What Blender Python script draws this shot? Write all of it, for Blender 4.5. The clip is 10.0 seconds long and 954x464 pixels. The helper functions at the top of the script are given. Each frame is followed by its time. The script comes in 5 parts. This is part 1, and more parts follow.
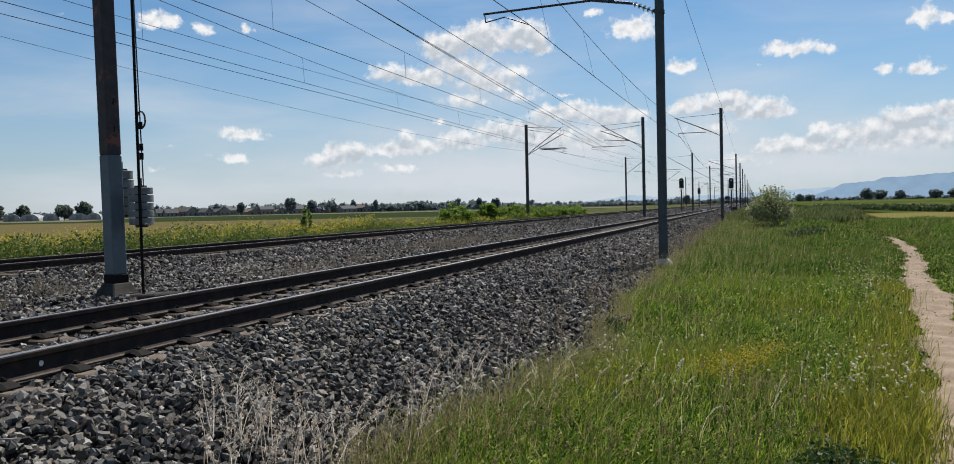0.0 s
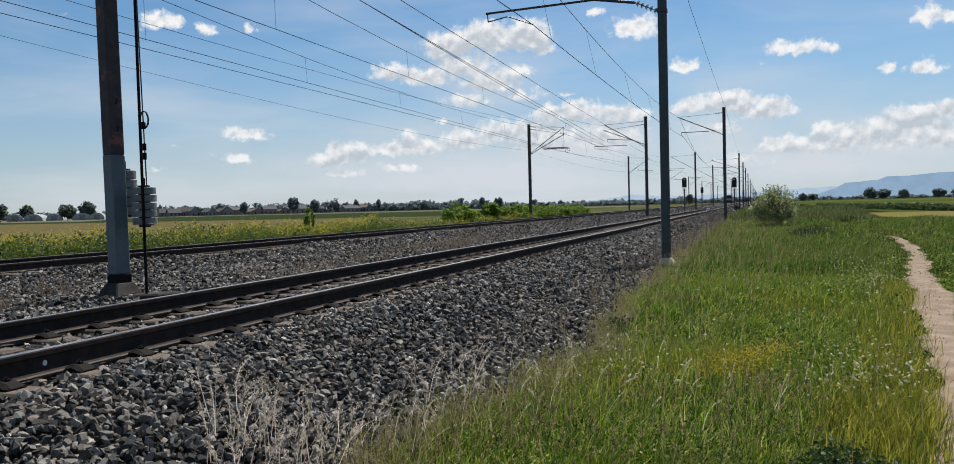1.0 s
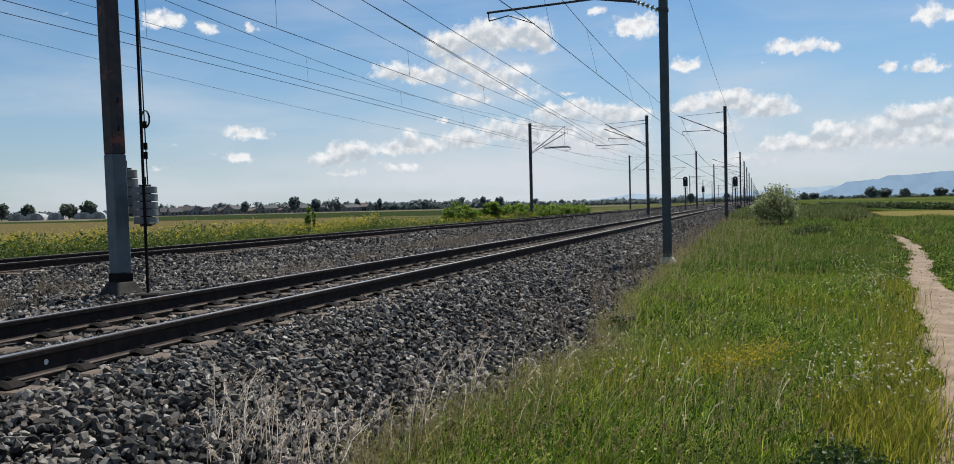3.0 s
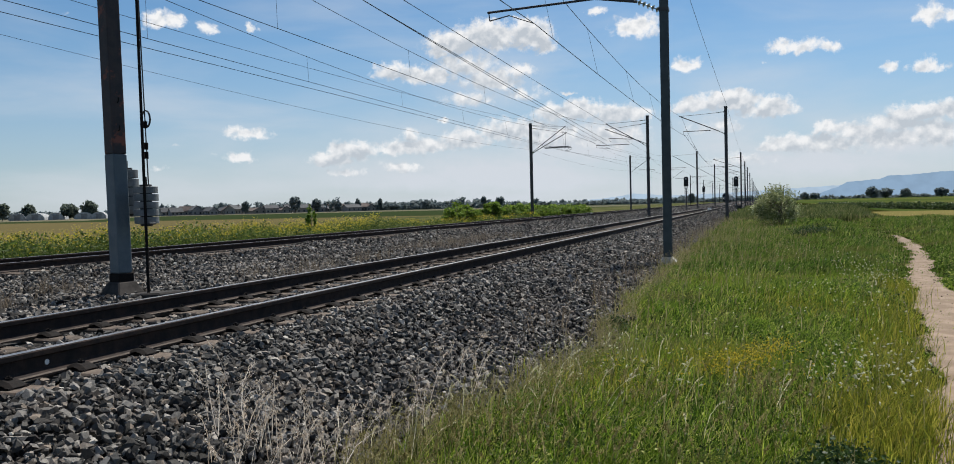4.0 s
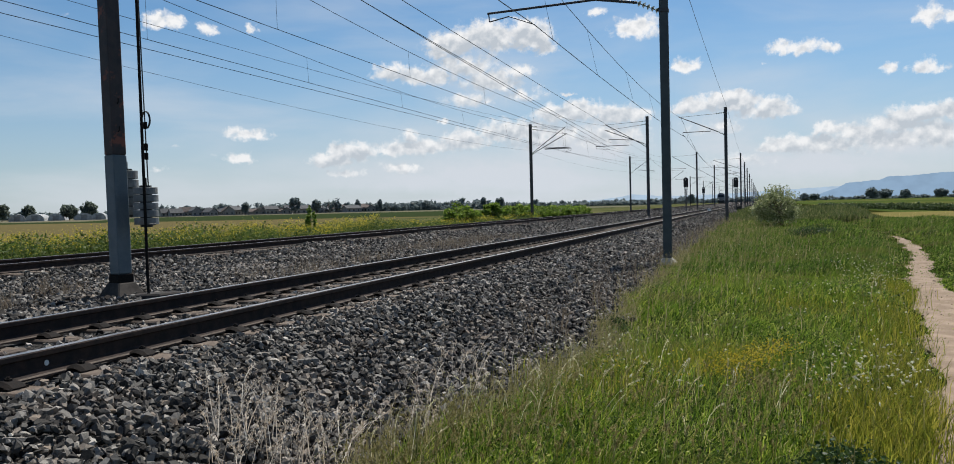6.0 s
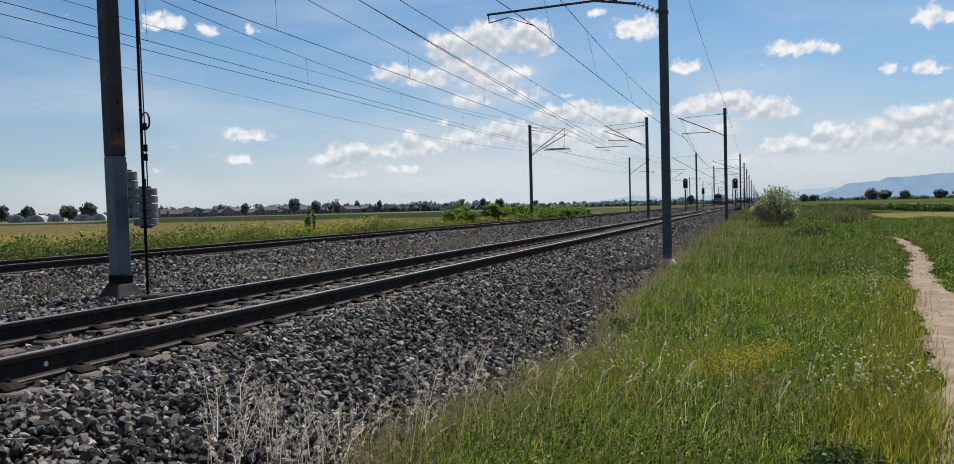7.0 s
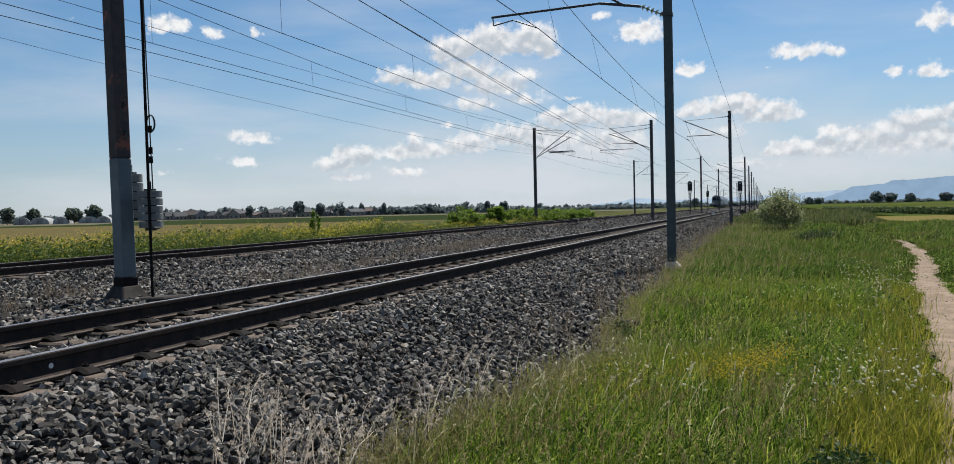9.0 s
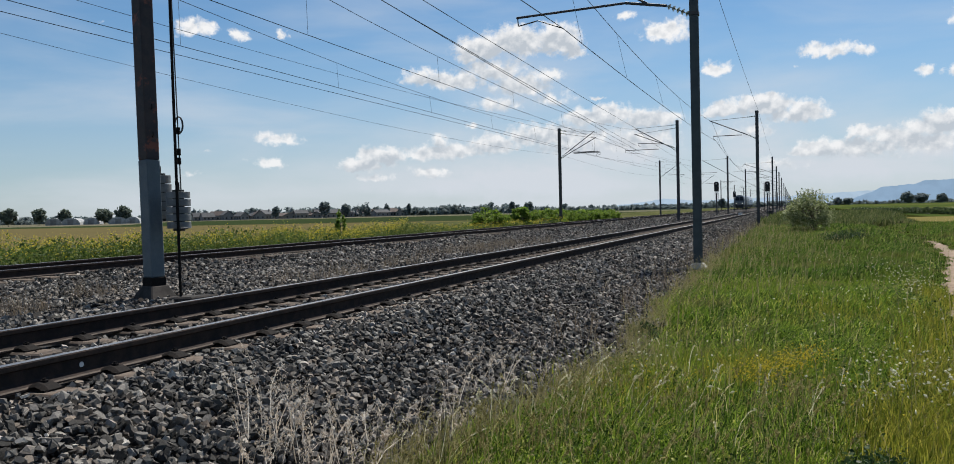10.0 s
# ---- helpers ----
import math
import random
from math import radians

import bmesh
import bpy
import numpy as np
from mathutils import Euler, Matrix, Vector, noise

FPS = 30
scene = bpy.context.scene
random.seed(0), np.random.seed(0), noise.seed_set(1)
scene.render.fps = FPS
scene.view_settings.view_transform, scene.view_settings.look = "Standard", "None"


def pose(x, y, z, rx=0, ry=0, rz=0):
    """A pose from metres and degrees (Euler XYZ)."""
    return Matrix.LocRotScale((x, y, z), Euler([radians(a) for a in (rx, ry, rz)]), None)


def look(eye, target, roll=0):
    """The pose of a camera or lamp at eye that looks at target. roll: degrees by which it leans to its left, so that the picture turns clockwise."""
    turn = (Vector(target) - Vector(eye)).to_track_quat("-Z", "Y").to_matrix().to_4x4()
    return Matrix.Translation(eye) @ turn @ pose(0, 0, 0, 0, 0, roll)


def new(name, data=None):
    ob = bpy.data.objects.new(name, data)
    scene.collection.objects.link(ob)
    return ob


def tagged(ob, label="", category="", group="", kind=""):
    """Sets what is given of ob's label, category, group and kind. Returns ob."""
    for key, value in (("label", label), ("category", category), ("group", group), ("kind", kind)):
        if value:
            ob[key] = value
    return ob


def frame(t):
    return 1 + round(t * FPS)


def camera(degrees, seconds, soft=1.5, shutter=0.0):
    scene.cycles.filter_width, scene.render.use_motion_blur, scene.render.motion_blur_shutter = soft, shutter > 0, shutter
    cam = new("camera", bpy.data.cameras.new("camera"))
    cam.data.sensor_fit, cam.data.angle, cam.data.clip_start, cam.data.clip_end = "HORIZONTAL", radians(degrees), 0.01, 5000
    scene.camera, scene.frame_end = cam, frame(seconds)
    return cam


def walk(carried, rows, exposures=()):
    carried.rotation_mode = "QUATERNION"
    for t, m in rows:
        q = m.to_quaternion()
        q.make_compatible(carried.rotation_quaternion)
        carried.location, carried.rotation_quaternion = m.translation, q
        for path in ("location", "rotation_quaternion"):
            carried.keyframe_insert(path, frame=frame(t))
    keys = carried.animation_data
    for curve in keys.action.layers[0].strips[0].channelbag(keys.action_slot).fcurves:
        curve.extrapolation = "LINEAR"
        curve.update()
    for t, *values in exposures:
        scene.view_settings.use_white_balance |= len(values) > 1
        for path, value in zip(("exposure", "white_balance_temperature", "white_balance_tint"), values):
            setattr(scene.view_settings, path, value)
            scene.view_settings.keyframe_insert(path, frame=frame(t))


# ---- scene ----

# ================= camera =================
EXPOSURE = 0.38
SKY = 0.089
VEIL = (0.665, 0.715, 0.78)
CLOUD_LIGHT, CLOUD_DARK = (0.95, 0.95, 0.955), (0.54, 0.59, 0.65)
EYE_Z = 0.876
VIEW = [  # seconds, turn to the left of the track, tilt, roll
    (0.0, 18.321, -1.670, -1.337), (0.5, 18.430, -1.700, -1.386), (1.0, 18.511, -1.698, -1.390), (1.5, 18.526, -1.708, -1.359),
    (2.0, 18.564, -1.696, -1.394), (2.5, 18.569, -1.752, -1.406), (4.0, 18.620, -1.757, -1.392), (4.5, 18.622, -1.806, -1.422),
    (5.0, 18.628, -1.819, -1.401), (5.5, 18.620, -1.757, -1.392), (7.0, 18.578, -1.633, -1.398), (7.5, 18.578, -1.592, -1.338),
    (8.0, 18.590, -1.545, -1.336), (8.5, 18.562, -1.498, -1.357), (9.0, 18.864, -1.447, -1.353), (9.5, 19.707, -1.403, -1.359),
    (10.0, 20.539, -1.362, -1.367)]


def view_pose(turn, tilt, roll):
    return pose(0, 0, EYE_Z, 0, 0, turn) @ pose(0, 0, 0, 90 + tilt) @ pose(0, 0, 0, 0, 0, roll)


cam = camera(58.86, 10.0, soft=0.9)
walk(cam, [(t, view_pose(a, b, c)) for t, a, b, c in VIEW], exposures=[(0.0, EXPOSURE), (10.0, EXPOSURE)])

# ================= world and sun =================
SUN_AZ, SUN_EL = radians(8), radians(58)      # azimuth from the track's direction towards the path
sun = new("sun", bpy.data.lights.new("sun", "SUN"))
sun.data.energy, sun.data.angle, sun.data.color = 5.0, radians(0.53), (1.0, 0.95, 0.87)
sun.matrix_basis = look((0, 0, 60), (-60 * math.sin(SUN_AZ), -60 * math.cos(SUN_AZ), 60 - 60 * math.tan(SUN_EL)))


class Nodes:
    """Short writing of node trees."""

    def __init__(self, tree):
        self.tree = tree
        tree.nodes.clear()

    def add(self, kind, props=(), **inputs):
        n = self.tree.nodes.new(kind)
        for key, value in dict(props).items():
            if key == "operation":
                n.operation = value
            elif key == "use_clamp":
                n.use_clamp = value
            elif key == "data_type":
                n.data_type = value
            elif key == "blend_type":
                n.blend_type = value
            elif key == "interpolation_type":
                n.interpolation_type = value
            elif key == "voronoi_dimensions":
                n.voronoi_dimensions = value
        for key, value in inputs.items():
            self.put(n, key, value)
        return n

    def put(self, n, key, value):
        if key[0] == "i" and key[1:].isdigit():
            slot = n.inputs[int(key[1:])]
        else:
            slot = n.inputs[key.replace("_", " ")]
        if hasattr(value, "is_output"):
            self.tree.links.new(value, slot)
        else:
            slot.default_value = value

    def math(self, op, a, b=0.0, c=0.0, clamp=False):
        return self.add("ShaderNodeMath", {"operation": op, "use_clamp": clamp}, i0=a, i1=b, i2=c).outputs[0]

    def vec(self, op, a, b=(0, 0, 0), c=(0, 0, 0)):
        n = self.add("ShaderNodeVectorMath", {"operation": op}, i0=a, i1=b, i2=c)
        return n.outputs["Value"] if op in ("LENGTH", "DOT_PRODUCT", "DISTANCE") else n.outputs[0]

    def mix(self, fac, a, b, blend="MIX"):
        n = self.add("ShaderNodeMix", {"data_type": "RGBA", "blend_type": blend})
        for slot, value in ((0, fac), (6, a), (7, b)):
            self.put(n, "i%d" % slot, (*value, 1) if isinstance(value, tuple) and len(value) == 3 else value)
        return n.outputs[2]

    def noise(self, where, scale, detail=4, rough=0.55, lac=2.0, distortion=0.0):
        n = self.add("ShaderNodeTexNoise", {}, Scale=scale, Detail=detail, Roughness=rough, Lacunarity=lac, Distortion=distortion)
        if where is not None:
            self.put(n, "Vector", where)
        return n.outputs[0]

    def ramp(self, fac, stops, ease="LINEAR"):
        n = self.add("ShaderNodeValToRGB", {}, Fac=fac)
        n.color_ramp.interpolation = ease
        e = n.color_ramp.elements
        while len(e) < len(stops):
            e.new(0.5)
        for el, (p, col) in zip(e, stops):
            el.position, el.color = p, (*col, 1) if isinstance(col, tuple) else (col, col, col, 1)
        return n.outputs[0]

    def step(self, x, lo, hi):
        n = self.add("ShaderNodeMapRange", {"interpolation_type": "SMOOTHSTEP"}, i0=x, i1=lo, i2=hi)
        return n.outputs[0]


# clouds: azimuth from the track (right positive), height, half width, half height (degrees), strength
TOWER = [
    (-19.9, 10.8, 2.21, 1.26, 1.10), (-17.6, 11.1, 2.86, 1.46, 1.15), (-14.8, 11.1, 2.12, 1.56, 1.15), (-13.7, 10.3, 1.11, 0.63, 0.90), (-23.9, 9.0, 1.94, 0.83, 1.00),
    (-21.8, 8.7, 2.77, 0.97, 0.95), (-19.3, 9.3, 3.05, 1.07, 0.90), (-17.2, 8.3, 2.77, 1.26, 0.90), (-18.9, 7.1, 2.68, 0.83, 0.75), (-15.6, 8.9, 1.66, 0.97, 0.80),
    (-15.3, 7.3, 1.85, 0.88, 0.70), (-12.3, 7.3, 0.74, 0.24, 0.80), (-20.8, 10.1, 1.20, 0.58, 0.90),
]
SHELF = [
    (-13.4, 6.0, 1.57, 0.92, 1.10), (-11.5, 6.2, 2.21, 0.92, 1.15), (-9.2, 5.9, 2.12, 0.92, 1.10), (-7.7, 5.7, 1.02, 0.72, 1.00), (-15.9, 4.9, 3.60, 1.19, 1.00),
    (-19.3, 4.5, 2.31, 0.99, 1.05), (-22.2, 4.0, 3.23, 0.78, 1.05), (-24.3, 3.9, 1.38, 0.66, 0.90), (-22.9, 4.8, 0.88, 0.66, 0.90), (-20.7, 5.8, 0.51, 0.32, 0.80),
    (-26.7, 3.8, 2.12, 0.92, 1.15), (-28.2, 3.3, 1.94, 0.78, 1.05), (-28.8, 3.0, 1.20, 0.46, 0.80), (-23.8, 2.7, 1.75, 0.59, 0.80), (-27.1, 2.4, 1.94, 0.46, 0.70),
    (-13.7, 4.5, 4.15, 1.44, 0.80), (-9.2, 4.4, 3.23, 1.58, 0.80),
]
EAST = [
    (-4.1, 6.1, 1.94, 0.79, 1.10), (-1.8, 6.3, 2.40, 0.98, 1.15), (0.5, 5.7, 2.40, 0.98, 1.05), (-1.2, 6.8, 0.83, 0.49, 1.00), (-5.1, 6.0, 0.83, 0.66, 1.00),
    (9.2, 4.9, 2.40, 0.91, 1.15), (10.7, 5.0, 1.57, 0.91, 1.10), (7.7, 4.3, 2.40, 0.85, 1.05), (5.8, 3.9, 2.40, 0.72, 1.00), (4.0, 4.3, 1.38, 0.66, 0.95),
    (2.1, 3.5, 2.40, 0.79, 1.00), (0.6, 3.3, 1.20, 0.49, 0.90), (4.0, 3.3, 3.51, 0.98, 0.85), (7.3, 3.4, 4.15, 1.10, 0.80), (10.0, 3.6, 2.77, 1.57, 0.85),
    (-2.9, 4.8, 2.77, 0.85, 0.60), (-1.4, 2.6, 2.77, 0.85, 0.60),
]
SMALL = [
    (-33.5, 5.0, 1.85, 0.61, 0.92), (-34.3, 5.2, 0.92, 0.54, 0.80), (-34.1, 3.5, 1.43, 0.65, 0.92), (-38.6, 12.0, 1.57, 0.90, 0.88), (-39.2, 12.2, 0.83, 0.54, 0.72),
    (-35.9, 11.6, 0.92, 0.61, 0.84), (-33.1, 11.8, 0.46, 0.48, 0.80), (-38.1, 4.4, 0.42, 0.23, 0.48), (-39.2, 2.9, 0.83, 0.30, 0.48), (-44.1, 12.1, 0.55, 0.23, 0.40),
    (-7.6, 11.3, 1.94, 1.13, 0.96), (-6.7, 11.5, 0.92, 0.78, 0.80), (-10.2, 12.5, 0.78, 0.54, 0.80), (-4.5, 8.8, 1.15, 0.84, 0.92), (-4.8, 8.6, 0.83, 0.48, 0.72),
]
FAIR = [
    (1.1, 9.5, 1.02, 0.67, 0.88), (2.5, 9.4, 1.66, 0.67, 0.88), (3.9, 9.3, 1.20, 0.56, 0.80), (0.6, 8.6, 0.51, 0.22, 0.48), (9.7, 10.5, 1.02, 0.95, 0.92),
    (10.8, 10.3, 0.74, 0.72, 0.80), (7.5, 7.7, 0.78, 0.51, 0.84), (9.4, 7.7, 1.29, 0.67, 0.84), (10.1, 7.5, 0.92, 0.45, 0.72),
]
BANKS = [
    (-17.7, 7.7, 5.54, 3.21, 0.69), (-11.2, 3.9, 7.38, 3.21, 0.94), (-18.6, 2.1, 12.92, 1.93, 0.69), (2.9, 2.2, 11.07, 2.13, 0.75), (8.1, 3.0, 6.92, 2.67, 0.69),
    (-2.6, 4.1, 4.61, 3.21, 0.75), (-21.8, 5.2, 7.38, 1.87, 0.50), (-0.3, 7.7, 5.54, 2.13, 0.31),
]
BEHIND = [
    (16.0, 6.0, 4.0, 1.6, 1.1), (24.0, 9.0, 6.0, 1.8, 1.1), (-60.0, 9.0, 8.0, 2.5, 1.0), (-75.0, 16.0, 7.0, 3.0, 1.0),
    (60.0, 14.0, 8.0, 3.0, 1.0), (110.0, 12.0, 12.0, 3.5, 1.0), (160.0, 18.0, 12.0, 4.0, 1.0), (-120.0, 12.0, 12.0, 3.5, 1.0)]


def build_world():
    world = bpy.data.worlds.new("daylight")
    scene.world = world
    world.use_nodes = True
    n = Nodes(world.node_tree)
    way = n.add("ShaderNodeTexCoord").outputs["Generated"]
    sky = n.add("ShaderNodeTexSky")
    sky.sky_type, sky.sun_disc, sky.sun_elevation, sky.sun_rotation = "NISHITA", False, SUN_EL, SUN_AZ
    sky.altitude, sky.air_density, sky.dust_density, sky.ozone_density = 150, 1.0, 0.4, 2.0
    base = n.vec("SCALE", sky.outputs[0])
    base.node.inputs["Scale"].default_value = SKY
    sep = n.add("ShaderNodeSeparateXYZ", {}, Vector=way)
    az = n.math("MULTIPLY", n.math("ARCTAN2", sep.outputs[0], sep.outputs[1]), 57.2958)
    el = n.math("MULTIPLY", n.math("ARCSINE", sep.outputs[2]), 57.2958)
    flat = n.add("ShaderNodeCombineXYZ", {}, X=az, Y=el).outputs[0]
    base = n.mix(n.step(el, 0.0, 11.0), n.vec("MULTIPLY", base, (0.58, 0.78, 0.98)), n.vec("MULTIPLY", base, (0.66, 0.92, 1.08)))
    wob = n.add("ShaderNodeTexNoise", {}, Vector=flat, Scale=0.9, Detail=6.0, Roughness=0.62)
    warped = n.vec("ADD", flat, n.vec("MULTIPLY", n.vec("SUBTRACT", wob.outputs[1], (0.5, 0.5, 0.5)), (1.7, 1.0, 0)))

    def field(clouds, where, core):
        """The densest of the given clouds; their bases are flatter than their tops."""
        most = None
        for a, e, w, h, s in clouds:
            d = n.vec("SUBTRACT", where, (a, e, 0))
            d = n.vec("MAXIMUM", n.vec("MULTIPLY", d, (1 / w, 1 / h, 0)), n.vec("MULTIPLY", d, (-1 / w, -1.45 / h, 0)))
            v = n.math("MULTIPLY", n.math("SUBTRACT", core, n.vec("LENGTH", d), clamp=True), s)
            most = v if most is None else n.math("MAXIMUM", most, v)
        return most

    total = field(TOWER + SHELF + EAST + SMALL + FAIR + BEHIND, warped, 1.25)
    lobes = n.add("ShaderNodeTexVoronoi", {}, Vector=n.vec("ADD", warped, (3.1, 7.7, 0)), Scale=1.25, Detail=3.0, Roughness=0.55, Lacunarity=2.1)
    puff = n.math("ADD", n.math("MULTIPLY", n.noise(flat, 1.45, 10, 0.62), 0.85), n.math("MULTIPLY", n.math("SUBTRACT", 0.42, lobes.outputs["Distance"]), 0.22))
    body = n.math("ADD", total, n.math("MULTIPLY", n.math("SUBTRACT", puff, 0.44), 1.35))
    mask = n.math("MULTIPLY", n.step(body, 0.05, 0.62), n.step(total, 0.0, 0.15))
    bank = n.math("MULTIPLY", field(BANKS, warped, 1.0), n.math("ADD", 0.35, n.noise(n.vec("MULTIPLY", flat, (0.5, 1.2, 0)), 0.9, 6, 0.6)))
    # thin high veil, long streaks, denser towards the horizon
    thin = n.add("ShaderNodeMapping", {}, Vector=flat, Scale=(0.035, 0.16, 1.0), Rotation=(0, 0, 0.06))
    veil = n.step(n.noise(thin.outputs[0], 1.6, 5, 0.52, distortion=0.3), 0.40, 0.78)
    haze = n.math("POWER", n.math("SUBTRACT", 1.0, n.math("DIVIDE", el, 15.0), clamp=True), 2.0)
    # the haze is brightest below the sun
    toward = n.step(n.vec("DOT_PRODUCT", way, (math.sin(SUN_AZ - 0.14), math.cos(SUN_AZ - 0.14), 0)), 0.2, 1.0)
    haze = n.math("MULTIPLY", haze, n.math("ADD", 0.22, n.math("MULTIPLY", toward, 0.86)))
    veil = n.math("ADD", veil, n.math("MULTIPLY", bank, 2.0))
    veil = n.math("MULTIPLY", n.math("ADD", n.math("MULTIPLY", veil, 0.46), n.math("MULTIPLY", haze, 0.80)), 0.85, clamp=True)
    col = n.mix(veil, base, VEIL)
    above = n.noise(n.vec("ADD", flat, (-0.1, 0.4, 0)), 1.3, 5, 0.5)
    relief = n.math("MULTIPLY", n.math("SUBTRACT", n.noise(flat, 1.3, 5, 0.5), above), 2.2)
    over = field(TOWER + SHELF + EAST, n.vec("ADD", warped, (0.15, 0.55, 0)), 1.25)
    shade = n.math("ADD", n.math("SUBTRACT", 0.94, n.math("MULTIPLY", over, 0.80)), relief, clamp=True)
    cloud = n.mix(shade, CLOUD_DARK, CLOUD_LIGHT)
    mask = n.math("MULTIPLY", mask, n.math("SUBTRACT", 1.0, n.math("MULTIPLY", haze, 0.16)))
    col = n.mix(mask, col, cloud)
    back = n.add("ShaderNodeBackground", {}, Color=col, Strength=0.74)
    n.tree.links.new(back.outputs[0], n.add("ShaderNodeOutputWorld").inputs[0])


build_world()

# ================= mesh helpers =================
def part(name, bm, material, parent=None, label=""):
    """Links a bmesh as one mesh object under a thing or a part."""
    me = bpy.data.meshes.new(name)
    bm.to_mesh(me)
    bm.free()
    ob = new(name, me)
    if material:
        me.materials.append(material)
    ob.parent = parent
    if label:
        ob["label"] = label
    return ob


def thing(name, label, category, group="", at=None, kind=""):
    ob = new(name)
    ob.empty_display_size = 0.2
    tagged(ob, label, category, group, kind)
    if at is not None:
        ob.matrix_basis = at
    return ob


def box(bm, x0, x1, y0, y1, z0, z1, m=None):
    r = bmesh.ops.create_cube(bm, size=1.0, matrix=(m or Matrix()) @ Matrix.Translation(((x0 + x1) / 2, (y0 + y1) / 2, (z0 + z1) / 2))
                              @ Matrix.Diagonal((x1 - x0, y1 - y0, z1 - z0, 1)))
    return r["verts"]


def rod(bm, a, b, r, n=8, r2=None):
    a, b = Vector(a), Vector(b)
    d = b - a
    m = Matrix.Translation((a + b) / 2) @ d.to_track_quat("Z", "Y").to_matrix().to_4x4()
    return bmesh.ops.create_cone(bm, cap_ends=True, segments=n, radius1=r, radius2=r if r2 is None else r2, depth=d.length, matrix=m)["verts"]


def bevel(bm, w, seg=1):
    bmesh.ops.bevel(bm, geom=bm.edges[:], offset=w, segments=seg, affect="EDGES", clamp_overlap=True)


def mesh_np(name, verts, faces, material, parent=None, flat=False):
    """A mesh from numpy arrays; all faces have the same number of corners."""
    me = bpy.data.meshes.new(name)
    k = faces.shape[1]
    me.vertices.add(len(verts))
    me.vertices.foreach_set("co", np.ascontiguousarray(verts, dtype=np.float32).ravel())
    me.loops.add(faces.size)
    me.loops.foreach_set("vertex_index", np.ascontiguousarray(faces, dtype=np.int32).ravel())
    me.polygons.add(len(faces))
    me.polygons.foreach_set("loop_start", np.arange(0, faces.size, k, dtype=np.int32))
    me.update(calc_edges=True)
    if flat:
        me.shade_flat()
    me.materials.append(material)
    ob = new(name, me)
    ob.parent = parent
    return ob


# ================= materials =================
def material(name):
    m = bpy.data.materials.new(name)
    m.use_nodes = True
    return m, Nodes(m.node_tree)


def finish(n, color, rough=0.7, metal=0.0, bump=None, bump_size=0.01, bump_strength=0.5, spec=0.5, through_light=0.0):
    b = n.add("ShaderNodeBsdfPrincipled")
    n.put(b, "Base Color", (*color, 1) if isinstance(color, tuple) else color)
    n.put(b, "Roughness", rough)
    n.put(b, "Metallic", metal)
    n.put(b, "Specular IOR Level", spec)
    if bump is not None:
        nb = n.add("ShaderNodeBump", {}, Height=bump, Strength=bump_strength, Distance=bump_size)
        n.put(b, "Normal", nb.outputs[0])
    result = b.outputs[0]
    if through_light:
        tr = n.add("ShaderNodeBsdfTranslucent")
        n.put(tr, "Color", (*color, 1) if isinstance(color, tuple) else color)
        result = n.add("ShaderNodeMixShader", {}, i0=through_light, i1=result, i2=tr.outputs[0]).outputs[0]
    n.tree.links.new(result, n.add("ShaderNodeOutputMaterial").inputs[0])


def place(n):
    return n.add("ShaderNodeNewGeometry").outputs["Position"]


def island(n):
    return n.add("ShaderNodeNewGeometry").outputs["Random Per Island"]


def worn(name, a, b, scale=6.0, rough=0.6, metal=0.0, bump=0.004, c=None, grain=60.0, spec=0.35):
    """Two colours in patches, with grain and a light relief."""
    m, n = material(name)
    p = n.add("ShaderNodeTexCoord").outputs["Object"]
    big, fine = n.noise(p, scale, 6, 0.6), n.noise(p, grain, 3, 0.6)
    col = n.mix(n.step(big, 0.38, 0.62), a, b)
    if c:
        col = n.mix(n.step(n.noise(p, scale * 0.6, 8, 0.7), 0.55, 0.63), col, c)
    col = n.mix(n.math("MULTIPLY", fine, 0.35), col, (0.02, 0.02, 0.02), "MULTIPLY")
    finish(n, col, n.math("ADD", rough - 0.12, n.math("MULTIPLY", big, 0.24)), metal, fine, bump, 0.6, spec)
    return m


def stone_material(name, stops):
    m, n = material(name)
    r = island(n)
    p = place(n)
    col = n.ramp(r, stops)
    speck = n.noise(p, 90, 4, 0.7)
    col = n.mix(0.55, col, n.ramp(speck, [(0.3, 0.45), (0.7, 1.0)]), "MULTIPLY")
    dust = n.step(n.noise(p, 1.3, 5, 0.6), 0.45, 0.75)
    col = n.mix(n.math("MULTIPLY", dust, 0.22), col, (0.18, 0.14, 0.11))
    finish(n, col, 0.85, 0, speck, 0.004, 0.8, spec=0.12)
    return m


M = {}
GREYS = [(0.0, (0.022, 0.021, 0.02)), (0.35, (0.058, 0.056, 0.052)), (0.6, (0.145, 0.138, 0.127)), (0.82, (0.27, 0.255, 0.23)), (0.93, (0.20, 0.16, 0.125)), (1.0, (0.47, 0.445, 0.40))]
M["stone"] = stone_material("ballast_stone", GREYS)


